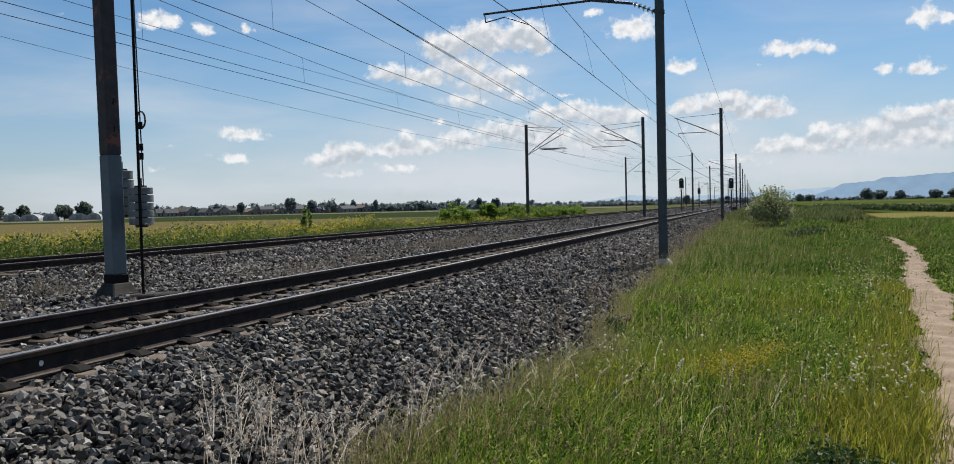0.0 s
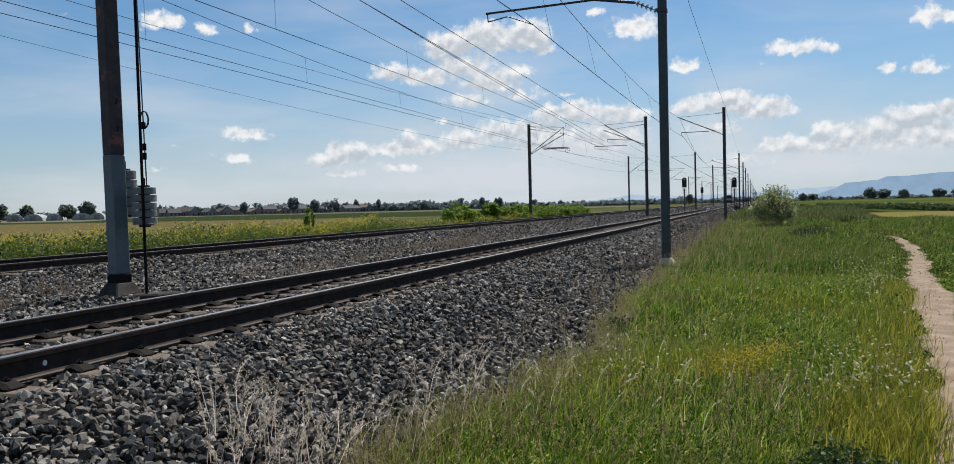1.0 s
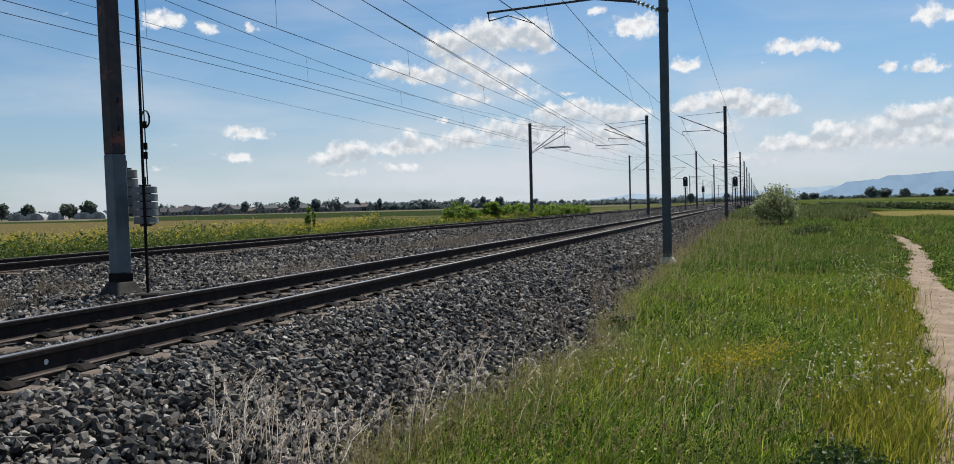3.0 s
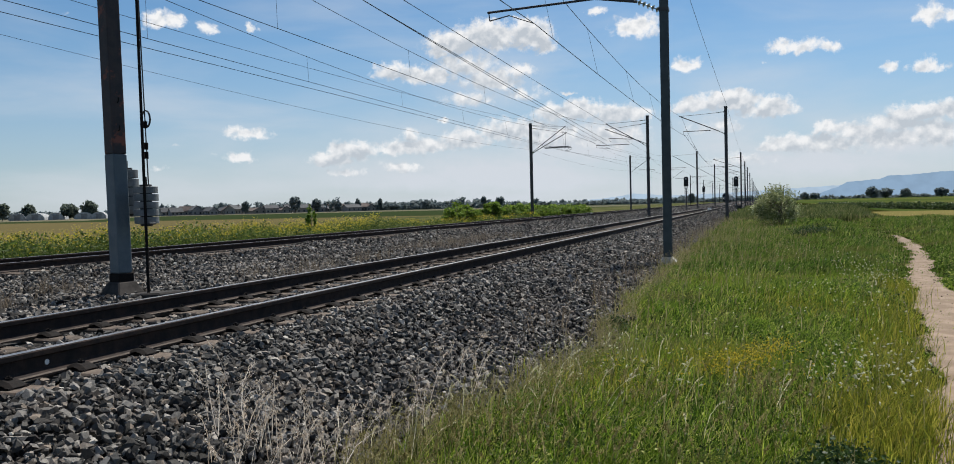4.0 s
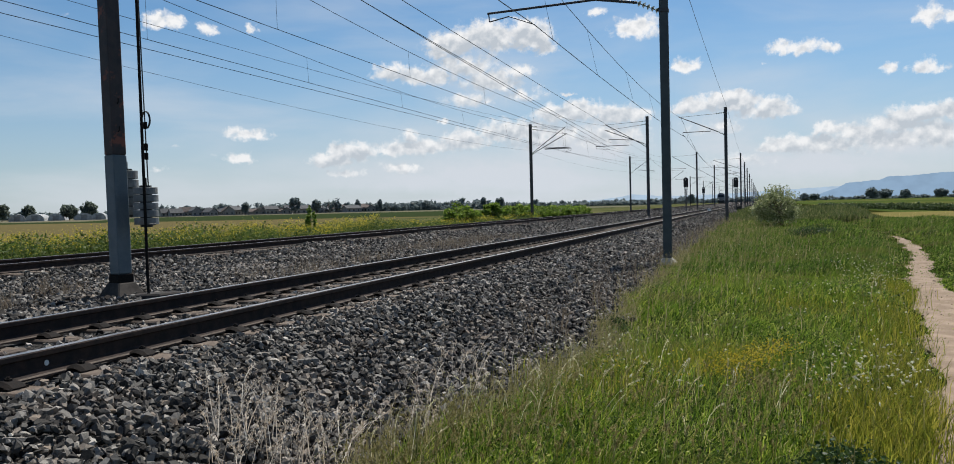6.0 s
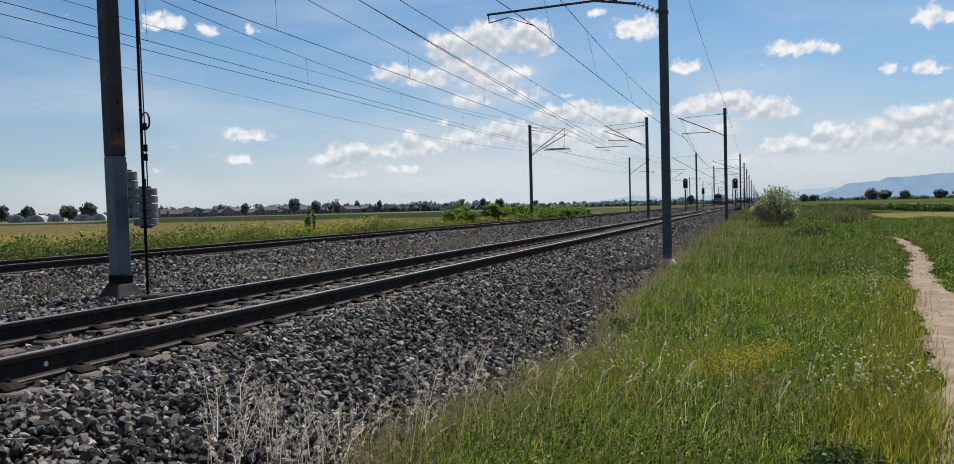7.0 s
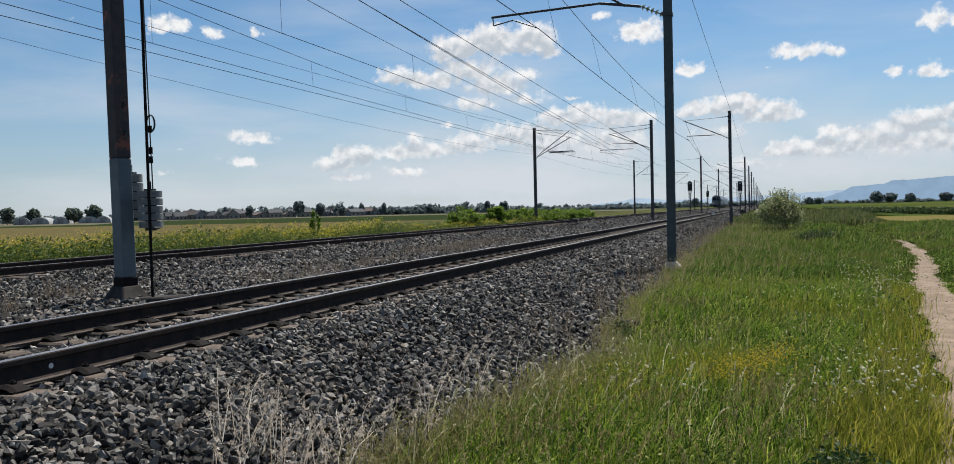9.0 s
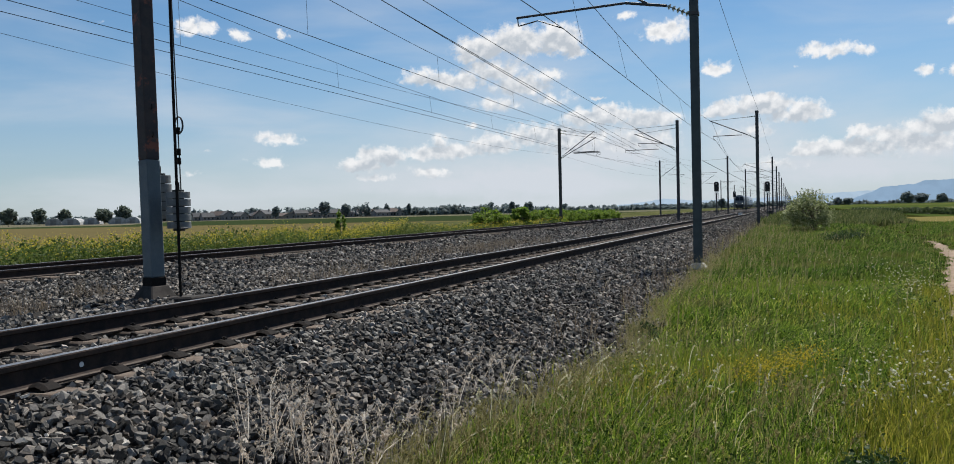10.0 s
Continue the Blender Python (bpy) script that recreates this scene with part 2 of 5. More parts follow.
def bed_material():
    m, n = material("ballast_fill")
    p = place(n)
    v = n.add("ShaderNodeTexVoronoi", {}, Vector=p, Scale=17.0)
    # fill tones kept dark to stand for shade among the loose stones
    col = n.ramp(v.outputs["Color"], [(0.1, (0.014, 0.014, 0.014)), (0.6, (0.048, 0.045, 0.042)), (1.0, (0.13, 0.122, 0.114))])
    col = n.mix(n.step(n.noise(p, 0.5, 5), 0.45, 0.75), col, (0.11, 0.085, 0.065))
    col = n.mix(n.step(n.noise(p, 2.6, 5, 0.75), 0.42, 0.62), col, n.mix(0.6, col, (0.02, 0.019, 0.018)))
    # shade in the gaps is painted dark between the cells
    gap_shade = n.step(v.outputs["Distance"], 0.25, 0.75)
    col = n.mix(n.math("MULTIPLY", gap_shade, 0.75), col, (0.03, 0.028, 0.026))
    finish(n, col, 0.9, 0, n.math("SUBTRACT", 1.0, v.outputs["Distance"]), 0.05, 1.0, spec=0.08)
    return m


M["bed"] = bed_material()


def ground_material():
    m, n = material("meadow_ground")
    p = place(n)
    sep = n.add("ShaderNodeSeparateXYZ", {}, Vector=p)
    x, y = sep.outputs[0], sep.outputs[1]
    fine, mid, wide = n.noise(p, 22, 4, 0.7), n.noise(p, 1.1, 5, 0.6), n.noise(p, 0.05, 4, 0.5)
    green = n.mix(n.step(mid, 0.35, 0.68), (0.032, 0.058, 0.012), (0.065, 0.09, 0.02))
    green = n.mix(n.step(wide, 0.45, 0.6), green, (0.075, 0.085, 0.022))
    green = n.mix(n.step(n.noise(p, 0.22, 6, 0.7), 0.5, 0.7), green, (0.085, 0.075, 0.032))
    green = n.mix(n.math("MULTIPLY", fine, 0.6), green, (0.02, 0.035, 0.01), "MULTIPLY")
    green = n.mix(1.0, green, (0.62, 0.60, 0.55), "MULTIPLY")
    # strips of farmland with their own crops, along the railway
    strip = n.add("ShaderNodeTexVoronoi", {"voronoi_dimensions": "2D"}, Scale=1.0)
    n.put(strip, "Vector", n.vec("MULTIPLY", p, (0.006, 0.0165, 0)))
    crops = n.ramp(n.add("ShaderNodeSeparateColor", {}, Color=strip.outputs["Color"]).outputs[0],
                   [(0.0, (0.075, 0.11, 0.028)), (0.3, (0.115, 0.135, 0.04)), (0.5, (0.15, 0.14, 0.06)), (0.7, (0.06, 0.10, 0.026)), (1.0, (0.14, 0.16, 0.05))], "CONSTANT")
    crops = n.mix(n.math("MULTIPLY", n.noise(p, 0.6, 6, 0.7), 0.5), crops, (0.05, 0.06, 0.02))
    right = n.step(n.math("ADD", x, n.math("MULTIPLY", mid, 1.5)), 13.0, 14.5)
    far = n.step(n.math("ADD", y, n.math("MULTIPLY", mid, 3.0)), 95.0, 99.0)
    col = n.mix(n.math("MULTIPLY", right, far), green, crops)
    tan = n.math("MULTIPLY", n.step(n.math("SUBTRACT", x, n.math("MULTIPLY", y, 0.06)), 4.5, 5.2), n.math("MULTIPLY", n.step(y, 58.0, 61.0), n.step(n.math("MULTIPLY", y, -1.0), -98.0, -95.0)))
    col = n.mix(tan, col, n.mix(mid, (0.17, 0.15, 0.05), (0.24, 0.205, 0.085)))
    # ripe brown crop beyond the far track, then greener fields
    left = n.step(x, -23.0, -20.5)
    brown = n.mix(n.noise(p, 0.35, 6, 0.7), (0.12, 0.10, 0.045), (0.175, 0.148, 0.075))
    band = n.math("ADD", n.math("MULTIPLY", x, 0.141), n.math("MULTIPLY", y, 1.102))
    brown = n.mix(n.step(band, 152.0, 156.0), brown, (0.04, 0.058, 0.026))
    near_line = n.math("MULTIPLY", n.step(n.math("DIVIDE", x, n.math("MAXIMUM", y, 1.0)), -0.95, -0.82), 190.0)
    brown = n.mix(n.step(n.math("SUBTRACT", band, near_line), 203.0, 208.0), brown, (0.17, 0.16, 0.115))
    brown = n.mix(n.step(band, 560.0, 600.0), brown, (0.06, 0.075, 0.05))
    rough = n.mix(n.step(n.noise(p, 0.16, 7, 0.72), 0.40, 0.60), (0.05, 0.068, 0.024), (0.15, 0.145, 0.07))
    brown = n.mix(n.math("MULTIPLY", n.step(x, -66.0, -48.0), n.step(y, 84.0, 100.0)), brown, rough)
    col = n.mix(left, brown, col)
    col = n.mix(1.0, col, (0.70, 0.70, 0.68), "MULTIPLY")
    finish(n, col, 0.95, 0, fine, 0.03, 0.6, spec=0.0)
    return m


M["ground"] = ground_material()


def path_material():
    m, n = material("trodden_earth")
    p = place(n)
    mid, fine = n.noise(p, 3.0, 6, 0.65), n.noise(p, 45, 4, 0.7)
    col = n.mix(n.step(mid, 0.35, 0.7), (0.22, 0.165, 0.12), (0.33, 0.26, 0.195))
    col = n.mix(n.step(n.noise(p, 9, 5, 0.7), 0.58, 0.7), col, (0.24, 0.19, 0.12))
    col = n.mix(n.math("MULTIPLY", fine, 0.4), col, (0.25, 0.2, 0.15), "MULTIPLY")
    finish(n, col, 0.95, 0, n.math("ADD", mid, n.math("MULTIPLY", fine, 0.4)), 0.015, 0.6, spec=0.1)
    return m


M["path"] = path_material()
M["rail_side"] = worn("rusted_rail", (0.027, 0.022, 0.021), (0.046, 0.034, 0.029), 9, 0.85, 0.0, spec=0.1)
M["rail_top"] = worn("polished_rail_head", (0.30, 0.285, 0.275), (0.38, 0.36, 0.345), 3, 0.42, 0.9, 0.0005)
# lighter brown paints the thin lit strip along the rail's foot
M["rail_foot"] = worn("rail_foot_lit", (0.075, 0.062, 0.053), (0.115, 0.095, 0.082), 7, 0.85, 0.0, spec=0.15)
M["clip"] = worn("rail_clip_iron", (0.011, 0.010, 0.010), (0.02, 0.016, 0.014), 30, 0.8, 0.0, spec=0.1)
M["sleeper"] = worn("sleeper_concrete", (0.125, 0.10, 0.082), (0.19, 0.155, 0.128), 7, 0.9, spec=0.1)
M["mast"] = worn("mast_paint_grey", (0.058, 0.074, 0.08), (0.075, 0.092, 0.098), 4, 0.5)
M["mast_far"] = worn("mast_steel_dark", (0.06, 0.06, 0.065), (0.085, 0.08, 0.08), 3, 0.55)
M["mast_low"] = worn("mast_paint_blue_grey", (0.105, 0.135, 0.155), (0.14, 0.17, 0.19), 4, 0.5)
M["mast_rust"] = worn("mast_rust", (0.042, 0.035, 0.036), (0.068, 0.05, 0.047), 7, 0.65, c=(0.22, 0.075, 0.05))
M["concrete"] = worn("footing_concrete", (0.042, 0.039, 0.036), (0.072, 0.065, 0.06), 6, 0.9, spec=0.1)
M["pale_concrete"] = worn("pale_concrete", (0.42, 0.41, 0.38), (0.55, 0.54, 0.50), 8, 0.9, spec=0.1)
M["wire"] = worn("wire_copper_dark", (0.05, 0.05, 0.055), (0.07, 0.07, 0.07), 2, 0.5, 0.4)
M["insulator"] = worn("insulator_glass", (0.16, 0.17, 0.10), (0.20, 0.21, 0.13), 12, 0.2)
M["weight"] = worn("cast_weight_grey", (0.16, 0.17, 0.172), (0.23, 0.24, 0.24), 8, 0.7, c=(0.20, 0.18, 0.16))
M["black"] = worn("signal_black", (0.015, 0.015, 0.016), (0.025, 0.025, 0.026), 5, 0.5)
M["white"] = worn("white_paint", (0.72, 0.72, 0.70), (0.8, 0.8, 0.78), 6, 0.6)


def leaf_material(name, stops, through_light=0.4, rough=0.5, patch=None, spec=0.15):
    """Leaves or blades that differ one by one and in patches."""
    m, n = material(name)
    col = n.ramp(island(n), stops)
    p = place(n)
    patches = n.step(n.noise(p, 0.45, 4, 0.6), 0.42, 0.66)
    if patch:
        col = n.mix(n.math("MULTIPLY", patches, 0.55), col, patch)
        dry = n.step(n.noise(n.vec("ADD", p, (17.0, 5.0, 0)), 0.75, 5, 0.65), 0.50, 0.66)
        col = n.mix(n.math("MULTIPLY", dry, 0.50), col, (0.20, 0.165, 0.065))
        lush = n.step(n.noise(n.vec("ADD", p, (3.0, 41.0, 0)), 1.1, 4, 0.6), 0.52, 0.68)
        col = n.mix(n.math("MULTIPLY", lush, 0.50), col, (0.05, 0.12, 0.016))
    finish(n, col, rough, 0, None, spec=spec, through_light=through_light)
    return m


M["grass"] = leaf_material("grass_blade", [(0.0, (0.010, 0.024, 0.004)), (0.3, (0.042, 0.09, 0.009)), (0.6, (0.145, 0.245, 0.022)), (0.82, (0.29, 0.40, 0.045)), (0.95, (0.46, 0.48, 0.10)), (1.0, (0.6, 0.55, 0.28))], 0.5, patch=(0.18, 0.25, 0.018), spec=0.4)
M["grass_far"] = leaf_material("grass_blade_far", [(0.0, (0.02, 0.042, 0.008)), (0.4, (0.065, 0.125, 0.016)), (0.75, (0.14, 0.225, 0.032)), (1.0, (0.30, 0.32, 0.10))], 0.5, patch=(0.14, 0.18, 0.03))
M["straw"] = leaf_material("dry_grass", [(0.0, (0.34, 0.28, 0.21)), (0.6, (0.50, 0.43, 0.35)), (1.0, (0.72, 0.66, 0.58))], 0.55)
M["yellowing"] = leaf_material("yellowing_grass", [(0.0, (0.075, 0.10, 0.012)), (0.5, (0.21, 0.225, 0.025)), (1.0, (0.42, 0.37, 0.07))], 0.5)
M["tuft"] = leaf_material("tall_green_grass", [(0.0, (0.14, 0.14, 0.04)), (0.5, (0.26, 0.23, 0.10)), (1.0, (0.40, 0.34, 0.20))], 0.45)
M["plume"] = leaf_material("pale_seed_head", [(0.0, (0.36, 0.34, 0.18)), (0.5, (0.60, 0.55, 0.36)), (1.0, (0.82, 0.78, 0.58))], 0.5)
M["stem"] = leaf_material("green_brown_stem", [(0.0, (0.10, 0.085, 0.03)), (0.5, (0.23, 0.20, 0.07)), (1.0, (0.44, 0.39, 0.18))], 0.45)
M["clover"] = leaf_material("clover_flower", [(0.0, (0.62, 0.60, 0.42)), (1.0, (0.84, 0.82, 0.64))], 0.3)
M["yellow"] = leaf_material("yellow_petal", [(0.0, (0.52, 0.42, 0.03)), (1.0, (0.70, 0.58, 0.05))], 0.4)
M["crop"] = leaf_material("crop_leaf", [(0.0, (0.035, 0.065, 0.015)), (0.6, (0.09, 0.135, 0.03)), (1.0, (0.20, 0.22, 0.06))], 0.45)
M["leaf"] = leaf_material("bush_leaf", [(0.0, (0.10, 0.135, 0.05)), (0.6, (0.235, 0.265, 0.115)), (1.0, (0.44, 0.46, 0.28))], 0.5)
M["leaf_bright"] = leaf_material("young_leaf", [(0.0, (0.08, 0.14, 0.02)), (0.6, (0.15, 0.23, 0.035)), (1.0, (0.24, 0.31, 0.06))], 0.5)
# tree green lifted and greyed: some distance haze is painted in
M["leaf_mid_haze"] = leaf_material("tree_leaf", [(0.0, (0.10, 0.125, 0.105)), (0.6, (0.15, 0.18, 0.145)), (1.0, (0.21, 0.245, 0.19))], 0.4)
M["herb"] = leaf_material("herb_leaf", [(0.0, (0.015, 0.033, 0.007)), (0.4, (0.05, 0.095, 0.014)), (0.75, (0.15, 0.23, 0.032)), (0.92, (0.32, 0.37, 0.07)), (1.0, (0.6, 0.58, 0.22))], 0.5)
M["verge"] = leaf_material("verge_grass", [(0.0, (0.05, 0.075, 0.02)), (0.6, (0.12, 0.15, 0.045)), (1.0, (0.25, 0.24, 0.11))], 0.4)
M["dry_brown"] = leaf_material("dry_brown_grass", [(0.0, (0.11, 0.085, 0.06)), (0.6, (0.20, 0.16, 0.115)), (1.0, (0.32, 0.27, 0.21))], 0.4)
M["weed"] = leaf_material("dark_weed_leaf", [(0.0, (0.02, 0.042, 0.012)), (0.6, (0.04, 0.075, 0.02)), (1.0, (0.075, 0.115, 0.04))], 0.3)
M["hedge"] = leaf_material("hedge_leaf", [(0.0, (0.035, 0.06, 0.02)), (0.6, (0.07, 0.105, 0.035)), (1.0, (0.13, 0.165, 0.07))], 0.35)
# pale bluish leaves, with the haze of the horizon painted into their colour
M["leaf_hazed"] = leaf_material("hazed_leaf", [(0.0, (0.145, 0.185, 0.19)), (1.0, (0.205, 0.24, 0.24))], 0.5)
M["crumb"] = worn("earth_crumb", (0.10, 0.08, 0.06), (0.17, 0.13, 0.10), 20, 0.95, spec=0.1)
M["bark"] = worn("bark", (0.09, 0.07, 0.055), (0.14, 0.11, 0.085), 5, 0.9)

# ================= plan =================
RAIL_NEAR, RAIL_FAR, GAUGE = -4.554, -13.79, 1.507
T1, T2 = RAIL_NEAR - GAUGE / 2, RAIL_FAR - GAUGE / 2
BEND_Y, BEND_R = 400.0, 90000.0
GRASS_Z = -0.68


def bend(y):
    """Sideways shift of the railway; both tracks run straight as far as one sees."""
    return np.where(np.asarray(y) > BEND_Y, (np.asarray(y) - BEND_Y) ** 2 / (2 * BEND_R), 0.0)


def stations(y0, y1):
    ys, y = [y0], y0
    while y < y1:
        y += 2.0 if y < 60 else (6.0 if y < 200 else 20.0)
        ys.append(min(y, y1))
    return ys


BED = [(-1.65, -0.78), (-1.95, -0.695), (-2.4, -0.57), (-3.0, -0.37), (-3.5, -0.24), (-3.85, -0.205), (-4.6, -0.20), (-6.1, -0.20), (-6.8, -0.23), (-8.2, -0.28),
       (-10.5, -0.36), (-12.2, -0.37), (-13.0, -0.31), (-13.5, -0.225), (-14.5, -0.20), (-16.0, -0.20), (-16.6, -0.22), (-17.6, -0.66), (-18.0, -0.76)]
BED_X = np.array([p[0] for p in BED][::-1])
BED_Z = np.array([p[1] for p in BED][::-1])


def bed_z(x):
    return np.interp(x, BED_X, BED_Z)


EDGE = [(-8.0, -2.2), (3.5, -2.15), (5.2, -2.08), (6.0, -1.95), (7.2, -1.68), (8.2, -1.62), (9.5, -1.80), (12.0, -1.90), (19.0, -2.0), (33.0, -2.2), (60.0, -2.3)]


def edge_x(y):
    """Where the meadow begins beside the ballast."""
    a = np.array(EDGE)
    return np.interp(y, a[:, 0], a[:, 1]) + 0.07 * np.sin(np.asarray(y) * 2.3) + 0.05 * np.sin(np.asarray(y) * 5.1 + 1)


def ground_z(x, y):
    x, y = np.asarray(x, float), np.asarray(y, float)
    near = np.exp(-((y - 10) / 40) ** 2)
    return GRASS_Z + near * 0.035 * (np.sin(x * 1.3 + y * 0.6) + np.sin(x * 0.4 - y * 0.9 + 1.0)) - 0.02


def grid_mesh(name, X, Y, Z, mat, parent=None):
    h, w = X.shape
    v = np.stack([X, Y, Z], -1).reshape(-1, 3)
    i = np.arange(h * w).reshape(h, w)
    f = np.stack([i[:-1, :-1], i[:-1, 1:], i[1:, 1:], i[1:, :-1]], -1).reshape(-1, 4)
    return mesh_np(name, v, f, mat, parent)


def build_ground():
    xs = np.concatenate([[-4500, -2500, -1200, -600, -300, -150, -80, -50, -30, -22], np.arange(-18.5, -1.0, 2.5), np.arange(-1.0, 12.0, 0.4),
                         [13, 16, 20, 30, 50, 90, 160, 300, 600, 1200, 2500, 4500]])
    ys = np.concatenate([[-600, -200, -60, -20, -8], np.arange(-4, 50, 0.5), np.arange(50, 130, 4), [140, 160, 200, 260, 340, 450, 600, 900, 1400, 2200, 3400, 4700]])
    X, Y = np.meshgrid(xs, ys)
    g = grid_mesh("ground", X, Y, ground_z(X, Y), M["ground"])
    tagged(g, "flat green meadow and strips of farmland", "ground", kind="structure")
    ys = np.concatenate([np.arange(-12, 60, 1.0), np.arange(60, 200, 5.0), np.arange(200, 760, 20.0)])
    X, Y = np.meshgrid(BED_X, ys)
    Z = np.repeat(BED_Z[None], len(ys), 0)
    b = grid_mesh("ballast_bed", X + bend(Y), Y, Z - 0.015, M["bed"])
    tagged(b, "bed of grey crushed stone under the two tracks", "track bed", kind="structure")


PATH = [(-4.0, 0.55, 0.75), (2.0, 0.95, 0.75), (5.7, 1.0, 0.72), (7.5, 1.28, 0.68), (8.7, 1.46, 0.66), (10.1, 1.65, 0.62), (12.1, 1.90, 0.58), (14.5, 2.22, 0.56), (18.8, 2.74, 0.53), (24.6, 3.72, 0.42), (30.0, 4.3, 0.42), (34.7, 4.72, 0.32), (37.0, 4.9, 0.10), (60.0, 5.2, 0.05)]


def path_edges(y):
    a = np.array(PATH)
    left = np.interp(y, a[:, 0], a[:, 1])
    return left, left + np.interp(y, a[:, 0], a[:, 2])


def build_path():
    ys = np.arange(-4, 37, 0.12)
    rng = np.random.default_rng(3)
    l, r = path_edges(ys)
    wob = lambda k: 0.06 * np.sin(ys * 1.7 + k) + 0.05 * np.sin(ys * 4.1 + 2 * k) + rng.normal(0, 0.025, len(ys))
    l, r = l + wob(0.3), r + wob(2.1)
    t = np.linspace(0, 1, 7)[None]
    X = l[:, None] * (1 - t) + r[:, None] * t
    Y = np.repeat(ys[:, None], 7, 1)
    Z = ground_z(X, Y) + 0.004 + 0.018 * (np.abs(t - 0.5) * 2 < 0.95) + rng.normal(0, 0.0015, X.shape)
    p = grid_mesh("path", X, Y, Z, M["path"])
    tagged(p, "narrow trodden path of pale sandy earth", "path", kind="structure")
    ys = np.arange(25, 36, 0.3)
    X = 6.3 + 0.03 * (ys[:, None] - 30) + (np.linspace(0, 1, 5)[None] - 0.5) * 0.4 + 0.06 * np.sin(ys[:, None] * 1.3)
    Y = np.repeat(ys[:, None], 5, 1)
    q = grid_mesh("path", X, Y, ground_z(X, Y) + 0.02, M["path"])
    tagged(q, "second wheel rut of pale earth in the grass", "path", kind="structure")


RAIL = [(-0.075, -0.172), (0.075, -0.172), (0.075, -0.160), (0.053, -0.153), (0.02, -0.142), (0.009, -0.125), (0.009, -0.052), (0.036, -0.038), (0.037, -0.008), (0.030, 0.0),
        (-0.030, 0.0), (-0.037, -0.008), (-0.036, -0.038), (-0.009, -0.052), (-0.009, -0.125), (-0.02, -0.142), (-0.053, -0.153), (-0.075, -0.160)]


def rail(x, parent):
    ys = np.array(stations(-14, 760))
    pr = np.array(RAIL)
    k = len(pr)
    v = np.zeros((len(ys), k, 3))
    v[..., 0] = x + pr[None, :, 0] + bend(ys)[:, None]
    v[..., 1] = ys[:, None]
    v[..., 2] = pr[None, :, 1]
    i = np.arange(len(ys) * k).reshape(len(ys), k)
    j = np.roll(i, -1, 1)
    f = np.stack([i[:-1], j[:-1], j[1:], i[1:]], -1).reshape(-1, 4)
    ob = mesh_np("rail", v.reshape(-1, 3), f, M["rail_side"], parent, True)
    ob.data.materials.append(M["rail_top"])
    ob.data.materials.append(M["rail_foot"])
    kinds = np.zeros(k, np.int32)
    kinds[9] = 1
    kinds[[2, 16]] = 2
    ob.data.polygons.foreach_set("material_index", np.tile(kinds, len(ys) - 1))
    ob["label"] = "rusty steel rail with a polished running surface"
    return ob


def sleeper_mesh():
    bm = bmesh.new()
    for s in (-1, 1):
        vs = box(bm, s * 0.78 - 0.44, s * 0.78 + 0.44, -0.14, 0.14, -0.36, -0.18)
        for v in vs:
            if v.co.z > -0.2:
                v.co.x = s * 0.78 + (v.co.x - s * 0.78) * 0.94
                v.co.y *= 0.86
    bevel(bm, 0.014)
    box(bm, -0.5, 0.5, -0.05, 0.05, -0.33, -0.26)
    me = bpy.data.meshes.new("sleeper")
    bm.to_mesh(me)
    bm.free()
    me.materials.append(M["sleeper"])
    return me


def clip_mesh():
    """Arched spring clip with its bolt and nut, bearing on the foot of a rail."""
    bm = bmesh.new()
    box(bm, 0.055, 0.20, -0.08, 0.08, -0.185, -0.166)
    arch = [(0.042, -0.150), (0.075, -0.134), (0.12, -0.127), (0.165, -0.138), (0.205, -0.168)]
    rows = [[bm.verts.new((x, y, z - dz)) for x, z in arch] for y, dz in ((-0.08, 0.02), (-0.045, 0), (0.045, 0), (0.08, 0.02))]
    for a, b in zip(rows[:-1], rows[1:]):
        for i in range(4):
            bm.faces.new((a[i], a[i + 1], b[i + 1], b[i]))
    rod(bm, (0.12, 0, -0.17), (0.12, 0, -0.106), 0.012, 6)
    rod(bm, (0.12, 0, -0.13), (0.12, 0, -0.116), 0.024, 6)
    me = bpy.data.meshes.new("rail_clip")
    bm.to_mesh(me)
    bm.free()
    me.materials.append(M["clip"])
    return me


def build_track(x, label, y0, y1, clips_to):
    track = thing("railway_track", label, "railway track", kind="structure")
    rail(x + GAUGE / 2, track)
    rail(x - GAUGE / 2, track)
    sl, cl = SHARED["sleeper"], SHARED["clip"]
    y, k = y0, 0
    while y < y1:
        s = new("sleeper", sl)
        s.parent = track
        s.matrix_basis = pose(x + float(bend(y)), y, 0.0, 0, 0, 0.3 * math.sin(k * 2.3))
        if y < clips_to:
            for r in (-1, 1):
                for side in (0, 180):
                    c = new("rail_clip", cl)
                    c.parent = s
                    c.matrix_basis = pose(r * GAUGE / 2, 0, 0, 0, 0, side)
        y += 0.6
        k += 1
    return track


SHARED = {"sleeper": sleeper_mesh(), "clip": clip_mesh()}
build_ground()
build_path()
near_track = build_track(T1, "near railway track with rusty rails on concrete sleepers", -8.0, 70.0, 34.0)
bm = bmesh.new()
rod(bm, (-4.5446, 4.41, -0.095), (-4.5425, 4.41, -0.095), 0.019, 14)
part("paint_mark", bm, M["white"], near_track, "small white paint spot on the rail")
